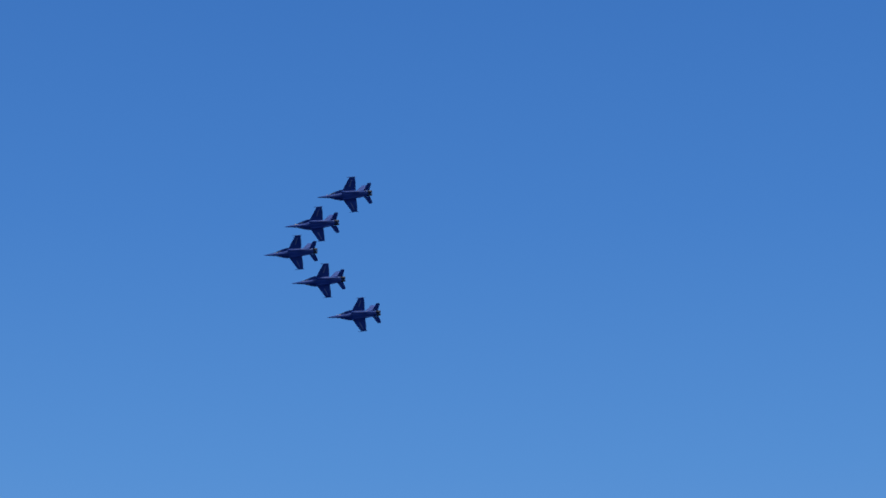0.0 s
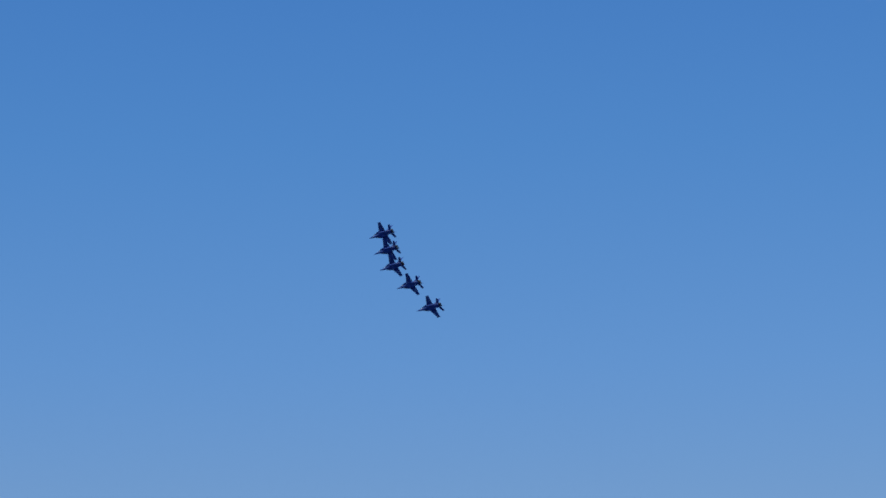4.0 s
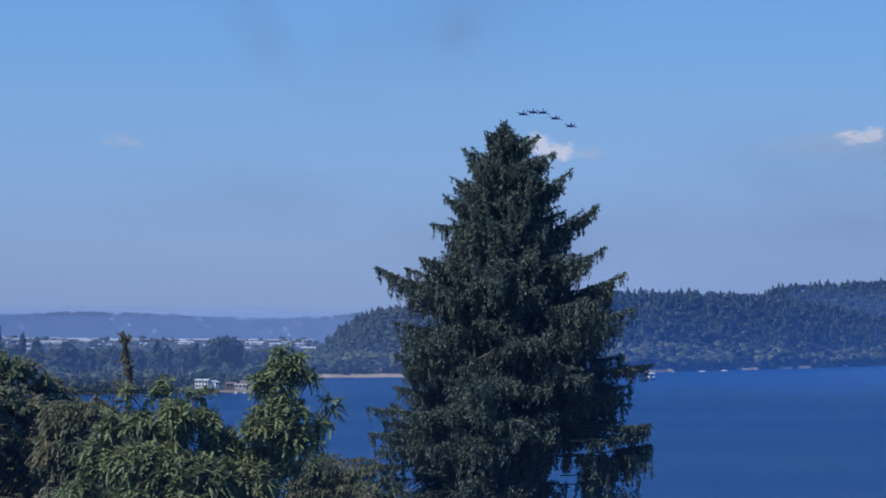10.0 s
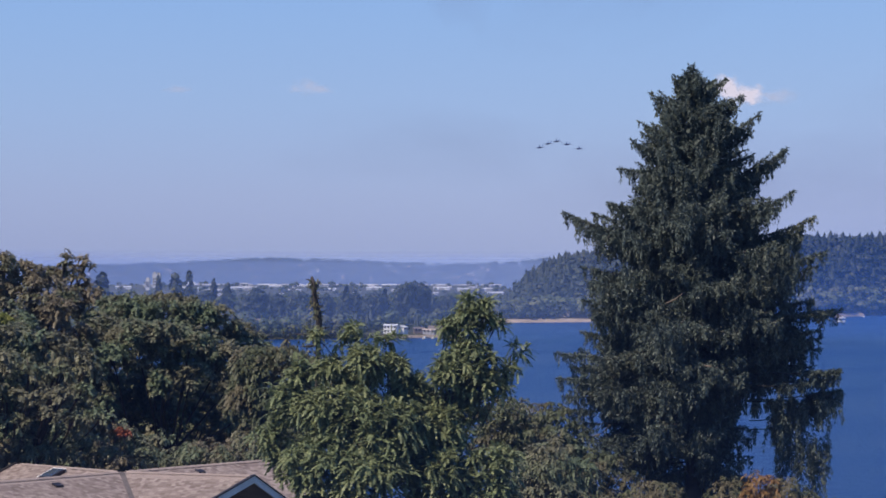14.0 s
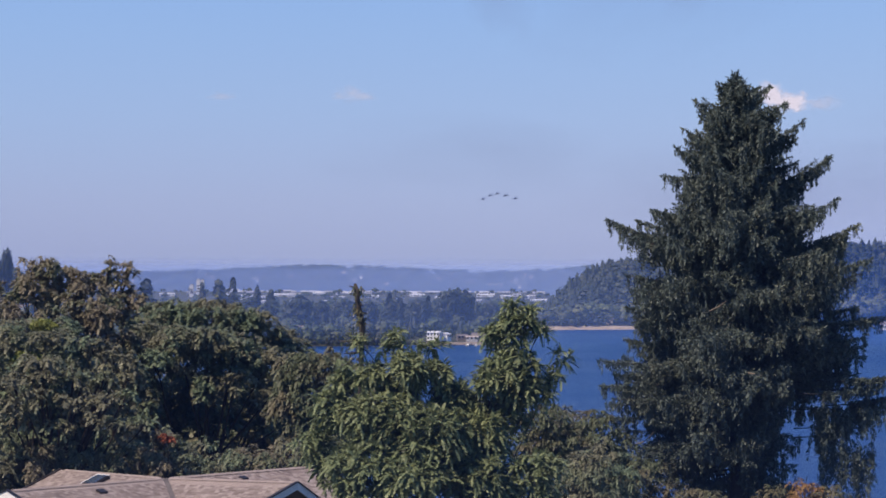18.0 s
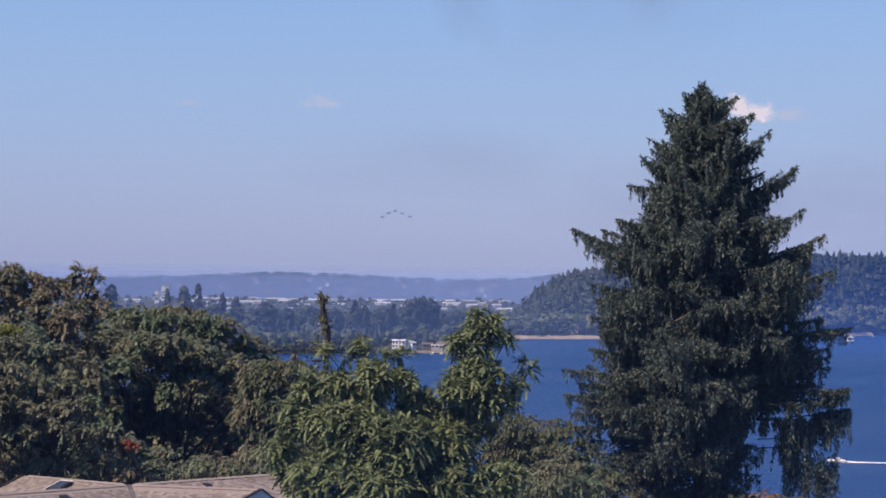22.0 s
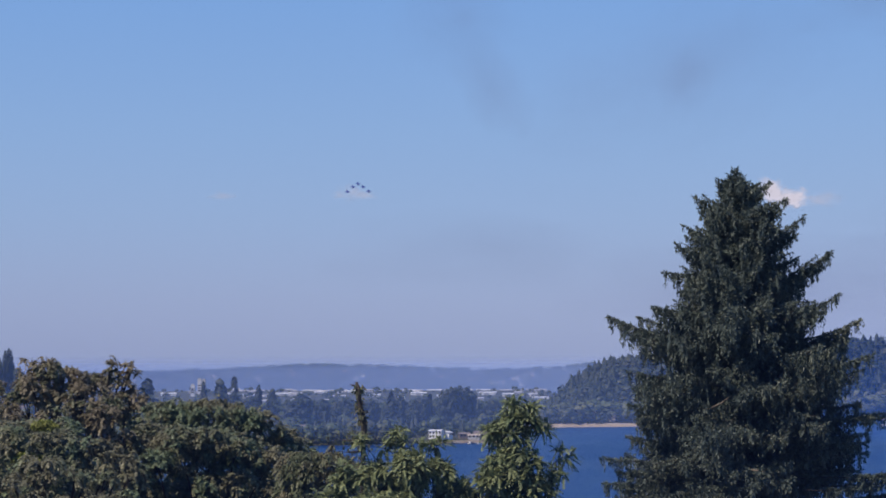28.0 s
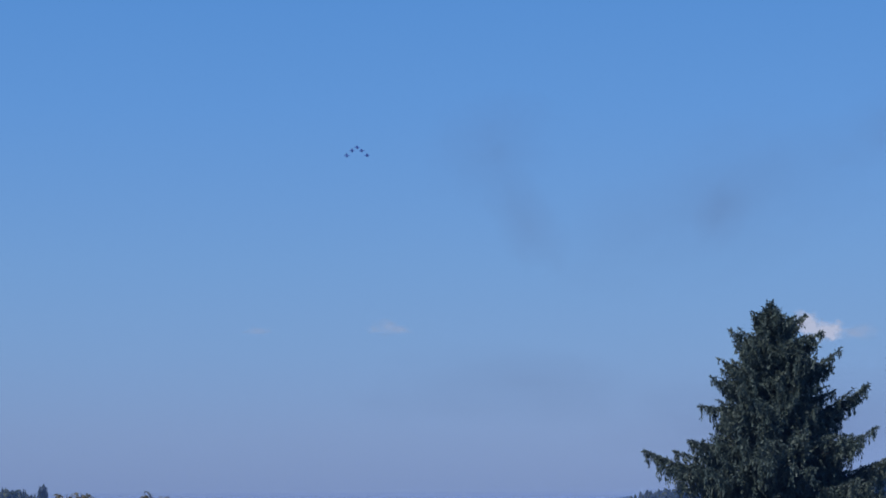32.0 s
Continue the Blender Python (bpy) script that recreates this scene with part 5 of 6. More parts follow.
def boat(u, v, length, label, turned=0.0, kind="motorboat"):
    r = EYE.z * F / -v
    p = at(u, 0, r)
    p.z = 0.02
    root = thing(kind, p, label, "boat", "boats on the lake")
    root.rotation_euler = (0, 0, radians(turned) - u / F)
    n, verts, faces = 9, [], []
    for i in range(n):
        s = i / (n - 1)
        w = length * 0.16 * math.sin(math.pi * min(0.5, (1 - s) * 0.9 + 0.02)) if s > 0.4 else length * 0.16
        x, z = length * (s - 0.5), length * 0.11 + length * 0.05 * s * s
        verts += [(x, -w, z), (x, -w * 0.7, -0.15), (x, w * 0.7, -0.15), (x, w, z)]
        if i:
            a = 4 * i - 4
            faces += [(a, a + 4, a + 5, a + 1), (a + 1, a + 5, a + 6, a + 2), (a + 2, a + 6, a + 7, a + 3), (a + 3, a + 7, a + 4, a)]
    faces += [(0, 1, 2, 3), (4 * n - 1, 4 * n - 2, 4 * n - 3, 4 * n - 4)]
    part("hull", mesh_of("hull", verts, faces, M["white_paint"], True), None, root)
    part("cabin", boxed(-length * 0.18, length * 0.14, -length * 0.1, length * 0.1, length * 0.12, length * 0.24, bevel=length * 0.02), M["white_paint"], root)
    part("windscreen", boxed(length * 0.10, length * 0.155, -length * 0.09, length * 0.09, length * 0.17, length * 0.23), M["dark_glass"], root)
    part("outboard_motor", boxed(-length * 0.55, -length * 0.49, -0.25, 0.25, -0.2, length * 0.17, bevel=0.05), M["dark_metal"], root)
    return root


for u, v, length, turned in ((262, -68, 9, 170), (258, -75, 12, 8), (300, -66, 7, 90), (350, -64, 9, 5), (389, -62, 9, 10), (590, -53, 20, 4), (637, -50, 10, 160), (650, -49, 13, 12), (812, -40, 12, 0), (845, -41, 14, 30), (700, -46, 8, 30), (765, -44, 8, 10), (-440, -108, 6, 80), (-455, -107, 6, 85), (-470, -107, 7, 80)):
    boat(u, v, length, "small white motorboat lying off the far shore", turned)
for i in range(14):
    boat(842 + i * 11 + 3 * math.sin(i * 3), -41.2 + 0.9 * math.sin(i * 1.7), 9 + 4 * math.sin(i * 2.3) ** 2, "white motorboat in a cluster beyond the cape", 40 * math.sin(i))


def dock(u, r, length):
    p = at(u, 0, r)
    p.z = 0
    root = thing("dock", p, "short grey wooden dock at the lake shore", "dock")
    root.rotation_euler = (0, 0, -u / F + 0.2)
    part("deck", boxed(-1.2, 1.2, -length, 3, 0.9, 1.15), M["far_grey"], root)
    for i in range(4):
        for x in (-1.0, 1.0):
            part("post", boxed(x - 0.15, x + 0.15, -length * (i + 0.5) / 4 - 0.15, -length * (i + 0.5) / 4 + 0.15, -2, 1.5), M["bark"], root)


for u in (-532, -500, -470, -440, -415):
    dock(u, float(lerp(u, SHORE)), 22)
for u in (-535, -495, -462, -430):
    p = at(u, 0, float(lerp(u, SHORE)) + 2)
    p.z = 0
    wall = thing("sea_wall", p, "low pale stone wall at the water's edge", "wall")
    wall.rotation_euler = (0, 0, -u / F)
    part("stone", boxed(-7, 7, -1, 1, -2, 2.0, bevel=0.2), M["far_tan"], wall)


# ---- the house below ----
def cross_house():
    centre = at(-1002, -341, 90)
    gz = ground_at(centre.x, centre.y)
    root = thing("neighbour_house", (centre.x, centre.y, gz), "house with a brown shingle roof of crossing gables and white trim", "house")
    root.rotation_euler = (0, 0, radians(10))
    zr = centre.z - gz
    half, slope = 4.3, 0.36
    drop = half * slope
    t = 0.16
    bearings = (-22, 46, 136, 226)
    cs = [Matrix.Rotation(radians(a), 4, "Z") for a in bearings]
    arms = (5.3, 7.7, 6.0, 7.4)
    prows = (0.38, 0.0, 0.0, 0.0)   # how far a gable's ridge leans out over the eaves of one side
    # each arm: a ridge from the centre outwards; two slopes that meet the next arms' slopes in the valleys
    for i, m in enumerate(cs):
        arm = arms[i]
        for s in (1, -1):
            prow = prows[i] if s < 0 else 0.0
            meet = math.tan(radians((s * (bearings[(i + s) % 4] - bearings[i])) % 360 / 2))
            inner = min((half + 0.5) / meet, arm - prow * (half + 0.5) - 0.1)
            top = [Vector((0, 0, zr)), Vector((arm, 0, zr)), Vector((arm - prow * (half + 0.5), s * (half + 0.5), zr - (half + 0.5) * slope)), Vector((inner, s * (half + 0.5), zr - (half + 0.5) * slope))]
            low = [p - Vector((0, 0, t)) for p in top]
            f = [(0, 1, 2, 3), (7, 6, 5, 4), (0, 4, 5, 1), (1, 5, 6, 2), (2, 6, 7, 3), (3, 7, 4, 0)]
            deck = part("roof_slope", mesh_of("roof_slope", [m @ p for p in top + low], f, M["shingle"]), None, root)
            # shingles in courses, each lapping over the one below
            tabs = []
            n, reach = 0, half + 0.5
            step = 0.145
            rows = int(reach / step)
            for c in range(rows):
                y0, y1 = c * step, c * step + step * 1.25
                x = max(0.02, y0 * inner / reach) + rng.uniform(0, 0.1)
                end = arm - prow * y1
                while x < end - 0.02:
                    w = min(rng.uniform(0.13, 0.24), end - x)
                    lift = 0.018 + rng.uniform(0, 0.006)
                    q = [(x, y0, lift), (x + w - 0.012, y0, lift), (x + w - 0.012, y1, lift + 0.012), (x, y1, lift + 0.012)]
                    tabs.append([m @ Vector((a, s * b, zr - b * slope + z)) for a, b, z in q])
                    x += w
            tabs = np.array([[tuple(v) for v in q] for q in tabs])
            near = i in (0, 3) and s == (1 if i == 3 else -1)
            keep = 75 if near else 0
            for q in tabs[:keep]:
                lower = q - np.array([0, 0, 0.014])
                part("shingle", mesh_of("shingle", np.concatenate([q, lower]), [(0, 1, 2, 3), (7, 6, 5, 4), (0, 4, 5, 1), (1, 5, 6, 2), (2, 6, 7, 3), (3, 7, 4, 0)], M["shingle_tab"]), None, deck)
            tagged(part("shingle_rest", quads_mesh("shingle_rest", tabs[keep:], M["shingle_tab"]), None, deck), "lapped brown shingles", kind="stuff")
            # valley flashing between this arm and the next
            if s == 1:
                k = half + 0.5
                gap = radians((bearings[(i + 1) % 4] - bearings[i]) % 360) / 2
                way = m @ Vector((math.cos(gap), math.sin(gap), 0))
                a, b = way * 0.07 + Vector((0, 0, zr + 0.03)), way * (k / math.sin(gap)) + Vector((0, 0, zr - k * slope + 0.07))
                side = (b - a).cross(Vector((0, 0, 1))).normalized() * 0.10
                part("valley_flashing", mesh_of("valley_flashing", [a - side, a + side, b + side, b - side], [(0, 1, 2, 3)], M["flashing"]), None, root)
        # ridge caps
        for j in range(19):
            x0, x1 = 0.2 + j * 0.39, 0.2 + j * 0.39 + 0.41
            if x1 < arm + 0.05:
                v = [m @ Vector((x, y, zr - abs(y) * slope + z)) for x, z in ((x0, 0.05), (x1, 0.062)) for y in (-0.15, 0, 0.15)]
                part("ridge_cap", mesh_of("ridge_cap", v, [(0, 3, 4, 1), (1, 4, 5, 2)], M["shingle_tab"]), None, root)
        # gable wall and white barge boards
        gw = arm - 0.45 - prows[i] * half * 0.9
        g = [m @ Vector(p) for p in ((gw, -half, zr - half * slope - t - 0.02), (gw, half, zr - half * slope - t - 0.02), (gw, 0, zr - t - 0.02), (gw, -half, -0.5), (gw, half, -0.5))]
        part("gable_wall", mesh_of("gable_wall", g + [p - (m.to_3x3() @ Vector((0.2, 0, 0))) for p in g], [(3, 4, 1, 2, 0), (5, 7, 6, 9, 8), (0, 2, 7, 5), (2, 1, 6, 7), (1, 4, 9, 6), (3, 0, 5, 8)], M["siding"]), None, root)
        for s in (1, -1):
            start = half / math.tan(radians((s * (bearings[(i + s) % 4] - bearings[i])) % 360 / 2)) - 0.1
            prow = prows[i] if s < 0 else 0.0
            stop = max(gw - 0.05, start + 0.05)
            wall = [(stop, s * half, -0.5), (start, s * half, -0.5), (start, s * half, zr - half * slope - t - 0.03), (stop, s * half, zr - half * slope - t - 0.03)]
            wall = [m @ Vector(p) for p in wall]
            inn = m.to_3x3() @ Vector((0, -s * 0.2, 0))
            part("side_wall", mesh_of("side_wall", wall + [p + inn for p in wall], [(0, 1, 2, 3), (7, 6, 5, 4), (0, 4, 5, 1), (1, 5, 6, 2), (2, 6, 7, 3), (3, 7, 4, 0)], M["siding"]), None, root)
            k = half + 0.5
            v = []
            for x in (arm + 0.003, arm + 0.05):
                for y, z in ((0, 0.03), (k, 0.03), (k, -0.24), (0, -0.24)):
                    v.append(m @ Vector((x - prow * y, s * y, zr - y * slope + z)))
            part("barge_board", mesh_of("barge_board", v, [(0, 1, 2, 3), (7, 6, 5, 4), (0, 4, 5, 1), (1, 5, 6, 2), (2, 6, 7, 3), (3, 7, 4, 0)], M["white_paint"]), None, root, "white-painted board")
            v = []
            for x in (arm - 0.04, arm + 0.09):
                for y, z in ((0, 0.075), (k, 0.075), (k, 0.034), (0, 0.034)):
                    v.append(m @ Vector((x - prow * y, s * y, zr - y * slope + z)))
            part("drip_edge", mesh_of("drip_edge", v, [(0, 1, 2, 3), (7, 6, 5, 4), (0, 4, 5, 1), (1, 5, 6, 2), (2, 6, 7, 3), (3, 7, 4, 0)], M["dark_metal"]), None, root)
    # skylight and roof vents, each on its slope
    def on_slope(arm_i, s, x, y, z=0.0):
        return cs[arm_i] @ Vector((x, s * y, zr - y * slope + z))

    def slope_box(name, arm_i, s, x, y, w, l, h, mat, parent, label="", base=0.0):
        v = [on_slope(arm_i, s, x + a * w / 2, y + b * l / 2, z) for z in (base, base + h) for a, b in ((-1, -1), (1, -1), (1, 1), (-1, 1))]
        return part(name, mesh_of(name, v, [(3, 2, 1, 0), (4, 5, 6, 7), (0, 1, 5, 4), (1, 2, 6, 5), (2, 3, 7, 6), (3, 0, 4, 7)], M[mat]), None, parent, label)

    sky = slope_box("skylight", 2, 1, 3.0, 0.8, 0.72, 0.8, 0.16, "dark_metal", root, "flat roof skylight in a dark frame")
    slope_box("frame_edge", 2, 1, 3.34, 0.8, 0.05, 0.84, 0.175, "white_paint", sky, "pale metal edge")
    slope_box("frame_edge", 2, 1, 3.0, 0.41, 0.72, 0.04, 0.17, "white_paint", sky, "pale metal edge")
    slope_box("pane", 2, 1, 3.0, 0.8, 0.6, 0.68, 0.02, "sky_glass", sky, "", 0.164)
    slope_box("roof_vent", 3, 1, 3.7, 0.7, 0.34, 0.26, 0.10, "dark_metal", root, "small dark roof vent")
    slope_box("roof_vent", 1, -1, 3.6, 0.5, 0.34, 0.24, 0.07, "dark_metal", root, "small dark roof vent")


m, nt, b = material("shingle_tab", 0.92, 0, 0.3)
own = nt.nodes.new("ShaderNodeNewGeometry")
info = nt.nodes.new("ShaderNodeObjectInfo")
one = ramp(nt, own.outputs["Random Per Island"], [(0.0, (0.195, 0.152, 0.136)), (0.45, (0.285, 0.230, 0.206)), (1.0, (0.40, 0.338, 0.304))])
two = ramp(nt, info.outputs["Random"], [(0.0, (0.8, 0.8, 0.8)), (1.0, (1.0, 1.0, 1.0))])
grit = ramp(nt, noisy(nt, 60.0), [(0.3, (0.8, 0.8, 0.8)), (0.7, (1, 1, 1))])
nt.links.new(blend(nt, 0.7, blend(nt, 0.6, one, two, "MULTIPLY"), grit, "MULTIPLY"), b.inputs["Base Color"])
M["shingle_tab"] = m
cross_house()


# ---- the jets ----
def loft(rings):
    n = len(rings[0])
    verts = [p for r in rings for p in r]
    faces = []
    for i in range(len(rings) - 1):
        for k in range(n):
            q = (k + 1) % n
            faces.append((i * n + k, i * n + q, (i + 1) * n + q, (i + 1) * n + k))
    faces += [tuple(reversed(range(n))), tuple(range((len(rings) - 1) * n, len(rings) * n))]
    return verts, faces


def ring(y, w, h, z, n=16, square=2.4, x=0.0):
    out = []
    for k in range(n):
        a = 2 * math.pi * k / n
        c, s = math.cos(a), math.sin(a)
        out.append((x + w / 2 * math.copysign(abs(c) ** (2 / square), c), y, z + h / 2 * math.copysign(abs(s) ** (2 / square), s)))
    return out


def slab(outline, thick, tip_thick, lift=lambda x, y: 0.0):
    """A thin surface from its outline (x, y) points, thinner outboard, with a sharp rim."""
    xs = [abs(p[0]) for p in outline]
    lo, hi = min(xs), max(xs)
    cx, cy = sum(p[0] for p in outline) / len(outline), sum(p[1] for p in outline) / len(outline)
    verts, n = [], len(outline)
    for g, z in ((1.0, 0.0), (0.86, 1.0), (0.86, -1.0)):
        for x, y in outline:
            t = thick + (tip_thick - thick) * (abs(x) - lo) / max(hi - lo, 0.01)
            a, b = cx + (x - cx) * (g if g == 1 else 0.97), cy + (y - cy) * g
            verts.append((a, b, lift(a, b) + z * t / 2))
    faces = [tuple(range(n, 2 * n)), tuple(reversed(range(2 * n, 3 * n)))]
    for k in range(n):
        q = (k + 1) % n
        faces += [(k, q, n + q, n + k), (q, k, 2 * n + k, 2 * n + q)]
    return verts, faces


def fighter_jet():
    """Nose to +y, 17.1 long, 11.4 across the wings."""
    root = new("fighter_jet")
    tagged(root, "dark blue twin-tailed jet aircraft flying in close formation", "jet", "jets in formation")
    body = [ring(8.75, 0.04, 0.04, -0.05), ring(8.0, 0.34, 0.32, -0.04), ring(6.9, 0.62, 0.62, 0.0), ring(5.5, 0.86, 0.98, 0.05), ring(4.0, 1.0, 1.1, 0.08), ring(2.2, 1.3, 1.15, 0.05), ring(0.6, 2.0, 1.15, 0.0, square=3.5),
            ring(-2.0, 2.2, 1.08, 0.0, square=4), ring(-4.5, 2.05, 1.0, 0.02, square=4), ring(-6.4, 1.75, 0.85, 0.05, square=4), ring(-7.2, 1.6, 0.72, 0.08, square=4)]
    part("fuselage", mesh_of("fuselage", *loft(body), M["navy_paint"], True), None, root)
    can = [ring(5.9, 0.1, 0.06, 0.62, 12), ring(5.2, 0.62, 0.55, 0.72, 12, 2), ring(4.2, 0.78, 0.85, 0.82, 12, 2), ring(3.1, 0.7, 0.7, 0.82, 12, 2), ring(1.9, 0.3, 0.2, 0.78, 12, 2)]
    part("canopy", mesh_of("canopy", *loft(can), M["dark_glass"], True), None, root, "tinted glass canopy")
    spine = [ring(2.6, 0.3, 0.2, 0.8, 10), ring(1.0, 0.7, 0.5, 0.72, 10), ring(-3.0, 0.8, 0.45, 0.6, 10), ring(-6.6, 0.4, 0.2, 0.45, 10)]
    part("spine", mesh_of("spine", *loft(spine), M["navy_paint"], True), None, root)
    for s in (1, -1):
        inl = [ring(0.95, 0.62, 0.72, -0.20, 12, 4, s * 1.05), ring(-0.2, 0.74, 0.80, -0.20, 12, 4, s * 1.0), ring(-3.5, 0.78, 0.78, -0.15, 12, 4, s * 0.82), ring(-6.0, 0.75, 0.72, -0.03, 12, 3, s * 0.58)]
        part("intake", mesh_of("intake", *loft(inl), M["navy_paint"], True), None, root)
        part("intake_mouth", boxed(s * 1.05 - 0.26, s * 1.05 + 0.26, 0.93, 0.965, -0.50, 0.10), M["dark_metal"], root)
        lex = [(s * 0.55, 5.0), (s * 0.95, 4.1), (s * 1.45, 2.6), (s * 1.75, 1.3), (s * 1.6, -1.0), (s * 0.5, -1.0)]
        part("strake", mesh_of("strake", *slab(lex, 0.12, 0.05, lambda x, y: 0.22), M["navy_paint"]), None, root)
        # Pale tan slabs on the strake and the forward flank.
        part("strake_mark", mesh_of("strake_mark", *slab([(s * 0.62, 4.6), (s * 0.95, 3.9), (s * 1.2, 3.0), (s * 0.75, 3.2)], 0.14, 0.10, lambda x, y: 0.22), M["pale_tan"]), None, root, "pale tan panel")
        flank = [(s * 0.50 + o, y, z) for o in (0.0, s * 0.035) for y, z in ((5.7, -0.05), (4.3, -0.10), (4.3, 0.16), (5.7, 0.20))]
        part("flank_mark", mesh_of("flank_mark", flank, [(0, 1, 2, 3), (7, 6, 5, 4), (0, 4, 5, 1), (1, 5, 6, 2), (2, 6, 7, 3), (3, 7, 4, 0)], M["pale_tan"]), None, root, "pale tan panel")
        wing = [(s * 1.2, 1.0), (s * 5.55, -1.65), (s * 5.55, -3.35), (s * 4.0, -3.45), (s * 1.2, -3.3)]
        part("wing", mesh_of("wing", *slab(wing, 0.15, 0.07, lambda x, y: 0.2 - 0.02 * abs(x)), M["navy_paint"]), None, root)
        trim = [(s * 2.6, -1.2), (s * 4.9, -2.35), (s * 4.9, -2.6), (s * 2.6, -1.6)]
        part("wing_mark", mesh_of("wing_mark", *slab(trim, 0.17, 0.12, lambda x, y: 0.2 - 0.02 * abs(x)), M["mark_paint"]), None, root, "pale painted mark")
        part("wingtip_rail", mesh_of("wingtip_rail", *loft([ring(-0.7, 0.04, 0.04, 0.08, 8, 2, s * 5.62), ring(-1.2, 0.16, 0.16, 0.08, 8, 2, s * 5.62), ring(-3.5, 0.16, 0.16, 0.08, 8, 2, s * 5.62), ring(-3.8, 0.06, 0.06, 0.08, 8, 2, s * 5.62)]), M["navy_paint"], True), None, root)
        tail = [(s * 0.95, -5.6), (s * 3.35, -7.1), (s * 3.35, -8.05), (s * 2.9, -8.2), (s * 0.95, -7.5)]
        part("tailplane", mesh_of("tailplane", *slab(tail, 0.14, 0.05, lambda x, y: 0.0), M["navy_paint"]), None, root)
        fin_pts = [(-3.6, 0.0), (-5.5, 2.5), (-6.7, 2.5), (-6.4, 0.0)]
        v = []
        for off in (0.055, -0.055):
            for y, h in fin_pts:
                k = off * (1 - 0.6 * h / 2.75)
                v.append((s * (0.95 + 0.36 * h) + k, y, 0.45 + 0.93 * h))
        part("fin", mesh_of("fin", v, [(0, 1, 2, 3), (7, 6, 5, 4), (0, 4, 5, 1), (1, 5, 6, 2), (2, 6, 7, 3), (3, 7, 4, 0)], M["navy_paint"]), None, root)
        noz = [ring(-6.9, 0.86, 0.86, 0.05, 14, 2, s * 0.5), ring(-7.7, 0.82, 0.82, 0.05, 14, 2, s * 0.5), ring(-8.3, 0.6, 0.6, 0.05, 14, 2, s * 0.5)]
        part("nozzle", mesh_of("nozzle", *loft(noz), M["nozzle_metal"], True), None, root, "bare metal exhaust nozzle")
    part("tail_boom", mesh_of("tail_boom", *loft([ring(-6.8, 0.5, 0.4, 0.3, 10), ring(-8.3, 0.16, 0.12, 0.25, 10)]), M["navy_paint"], True), None, root)
    return root


# seconds; metres right, ahead and up from the eye; heading, pitch and bank in degrees
LEAD = [
    (0, 655.6, 263.7, 261.8, -20.2, -2.4, 44.8),
    (0.5, 636.8, 370.4, 265.4, -20.2, -0.8, 46.7),
    (1, 605.0, 473.7, 264.1, -20.2, 0.9, 48.6),
    (1.5, 560.4, 565.4, 256.7, -20.2, 2.6, 48.5),
    (2, 507.7, 649.7, 245.4, -20.2, 4.4, 48.4),
    (2.5, 470.7, 740.2, 237.8, -20.1, 5.0, 48.1),
    (3, 430.5, 823.2, 232.2, -20.1, 5.7, 47.9),
    (3.5, 388.8, 913.1, 230.5, -20.1, 6.5, 46.9),
    (5.5, 276.2, 1259.4, 229.3, -20.1, 7.8, 36.7),
    (6, 244.1, 1337.2, 223.6, -20.1, 8.7, 32.2),
    (7, 183.9, 1496.1, 213.3, -20.0, 6.0, 25.8),
    (8, 126.3, 1633.4, 199.7, -20.0, 4.2, 19.5),
    (9, 78.1, 1802.4, 191.7, -20.0, 3.0, 15.3),
    (10, 31.2, 1932.3, 179.9, -19.8, 1.7, 11.8),
    (11, -14.1, 2063.9, 168.0, -19.7, 0.3, 8.4),
    (12, -56.0, 2195.4, 159.6, -19.5, -1.0, 4.9),
    (13, -97.9, 2326.4, 149.2, -19.3, -2.4, 0.7),
    (14, -137.9, 2456.0, 141.2, -19.1, 0.3, 0.9),
    (17, -258.1, 2857.9, 119.3, -18.6, -1.5, -0.7),
    (17.5, -277.3, 2924.2, 117.9, -18.5, -1.8, -1.0),
    (19, -338.9, 3143.8, 111.7, -18.3, -2.3, -1.3),
    (20, -376.5, 3274.1, 110.4, -18.1, 0.2, -1.5),
    (21, -414.5, 3403.7, 113.2, -17.9, 2.7, -1.7),
    (22, -453.4, 3532.5, 123.0, -17.7, 5.2, -1.9),
    (23, -494.1, 3660.3, 138.4, -17.6, 7.7, -2.1),
    (24, -533.0, 3793.8, 163.0, -17.4, 9.2, -2.1),
    (25, -572.7, 3926.0, 198.2, -17.2, 10.7, -2.0),
    (28, -723.8, 4552.1, 386.4, -16.7, 29.7, -3.1),
    (29, -752.9, 4620.6, 465.7, -16.5, 32.4, -3.1),
    (30, -780.7, 4681.9, 555.4, -16.3, 35.2, -3.0),
    (31, -805.8, 4732.4, 655.3, -16.2, 38.0, -3.0),
    (32, -831.2, 4770.0, 757.2, -16.0, 40.8, -3.0),
]
# metres back, right and up of the leader
OFFSETS = [(17.6, -22.5, -7.8), (7.1, -10.8, -2.9), (0, 0, 0), (8.4, 8.7, -3.2), (19.1, 18.9, -7.7)]


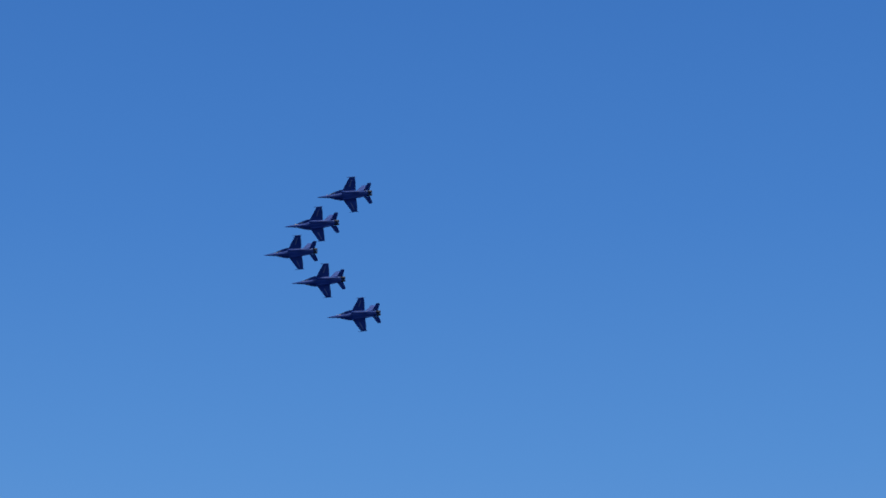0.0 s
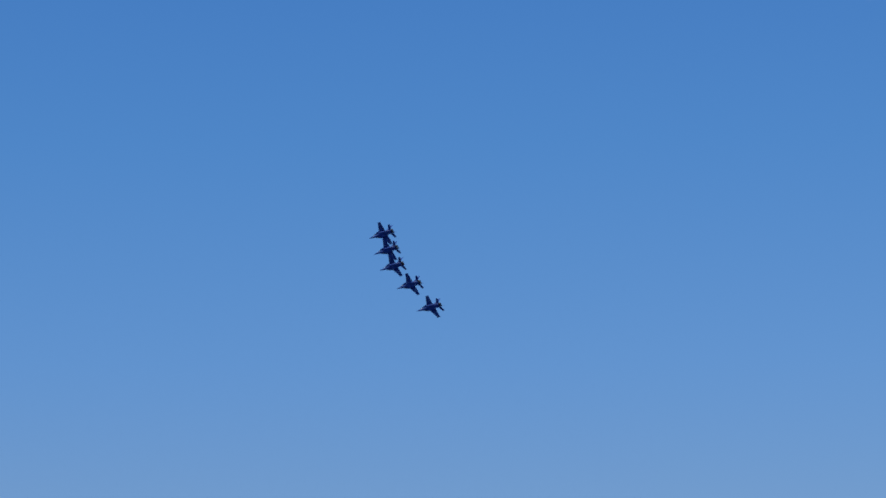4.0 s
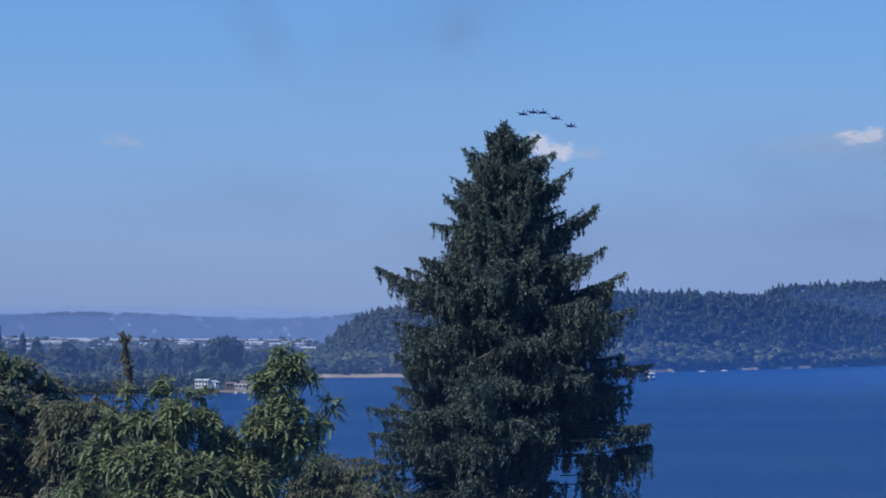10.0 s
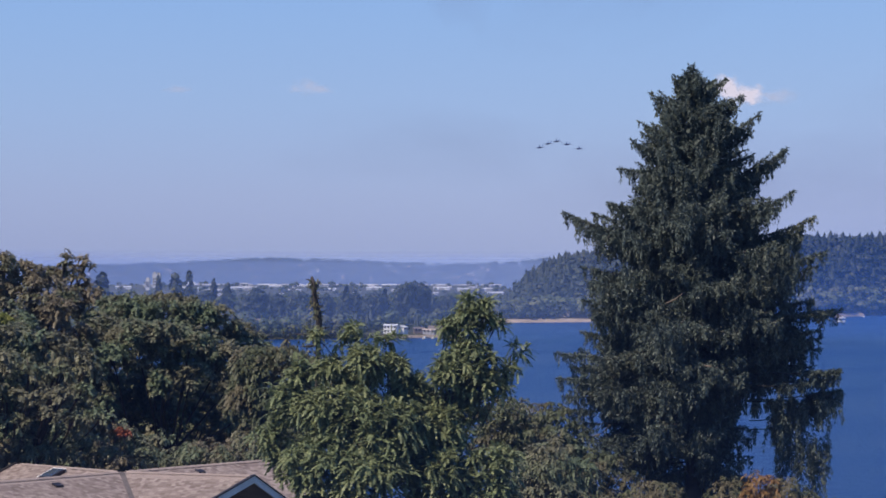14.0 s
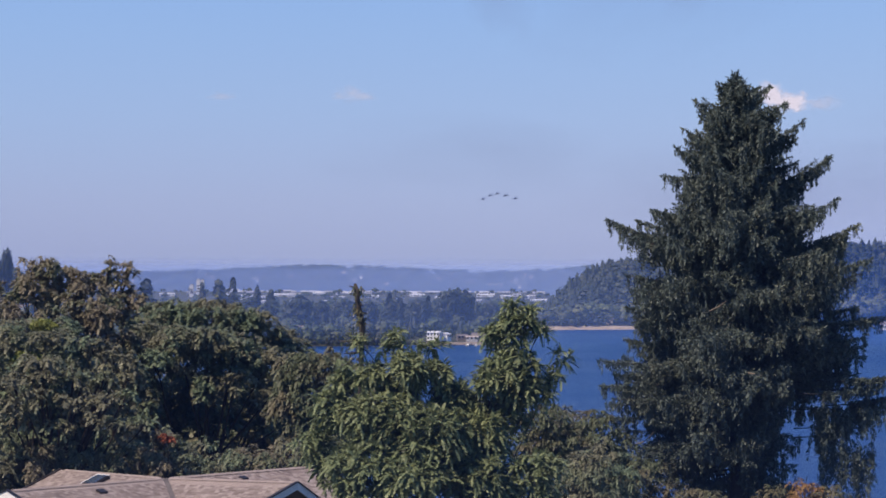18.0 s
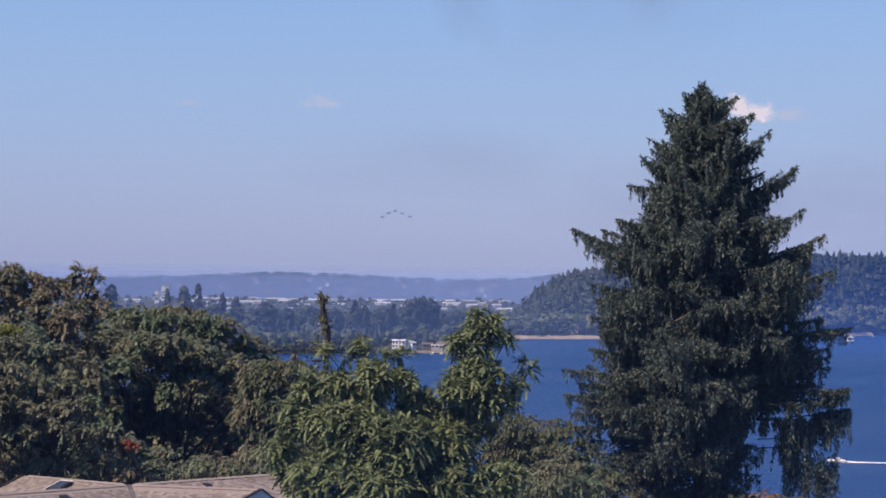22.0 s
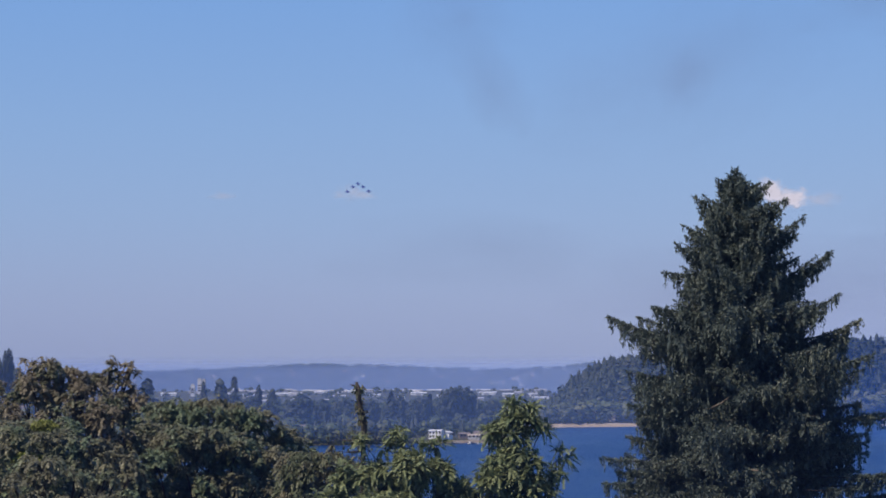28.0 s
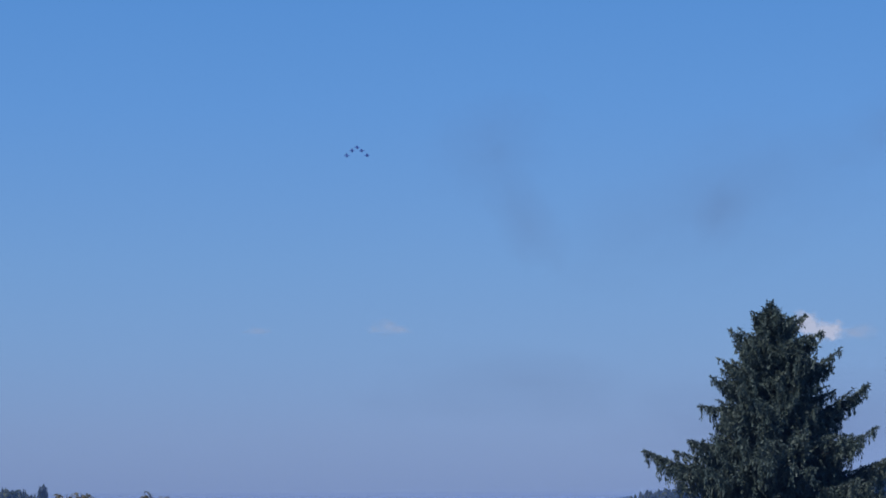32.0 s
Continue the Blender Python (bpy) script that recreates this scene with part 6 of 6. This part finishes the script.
# by how much each jet's nose stands over the formation's plane, in degrees
NOSE = [(0, -2.6), (1, -5.0), (2, -8.0), (3, -10.0), (3.5, -9.5), (6, -3.5), (9, 0.0)]


def jet_pose(t, x, y, z, heading, pitch, bank, back, right, up):
    turn = lambda h, p, b: Euler((0, 0, radians(-h))).to_matrix().to_4x4() @ Euler((radians(p), 0, 0)).to_matrix().to_4x4() @ Euler((0, radians(b), 0)).to_matrix().to_4x4()
    spot = Vector((x, y, z + EYE.z)) + turn(heading, pitch, bank) @ Vector((right, 1.7 - back, up))
    return Matrix.Translation(spot) @ turn(heading, pitch + float(lerp(t, NOSE)), 1.16 * bank)


JETS = [fighter_jet()]
for i in range(4):
    JETS.append(copy_thing(JETS[0], pose(0, 0, 0)))


# the speedboat that crosses behind the spruce, with its wake
SPEEDBOAT = boat(285, -285, 5.2, "white speedboat running across the lake with a long foam wake", 180, "speedboat")
verts, faces = [], []
n = 46
for i in range(n):
    s = i / (n - 1)
    w = (0.55 + 1.0 * s) * (1 - s) ** 0.5 * (1 + 0.35 * noise.noise((i * 0.7, 5, 0)))
    h = (0.75 * math.exp(-s * 22) + 0.16 * (1 - s)) * (1 + 0.5 * noise.noise((i * 0.9, 2, 0)))
    x = -1.2 - 34 * s
    verts += [(x, -w - 0.1, -0.05), (x, -w * 0.6, h), (x, w * 0.6, h * 0.8), (x, w + 0.1, -0.05)]
    if i:
        a = 4 * i - 4
        faces += [(a + k, a + k + 4, a + k + 5, a + k + 1) for k in range(3)]
part("wake", mesh_of("wake", verts, faces, M["spray"], True), None, SPEEDBOAT, "white foam wake")


def motions():
    rows = []
    for t in (0, 8, 16, 24, 32):
        p = at(285 - 90 * (t - 21.5), 0, 668)
        rows.append((t, pose(p.x, p.y, 0.02, 0, 0, 180 - math.degrees((285 - 90 * (t - 21.5)) / F))))
    walk(SPEEDBOAT, rows)
    for jet, off in zip(JETS, OFFSETS):
        walk(jet, [(t, jet_pose(t, *row, *off)) for t, *row in LEAD])


motions()
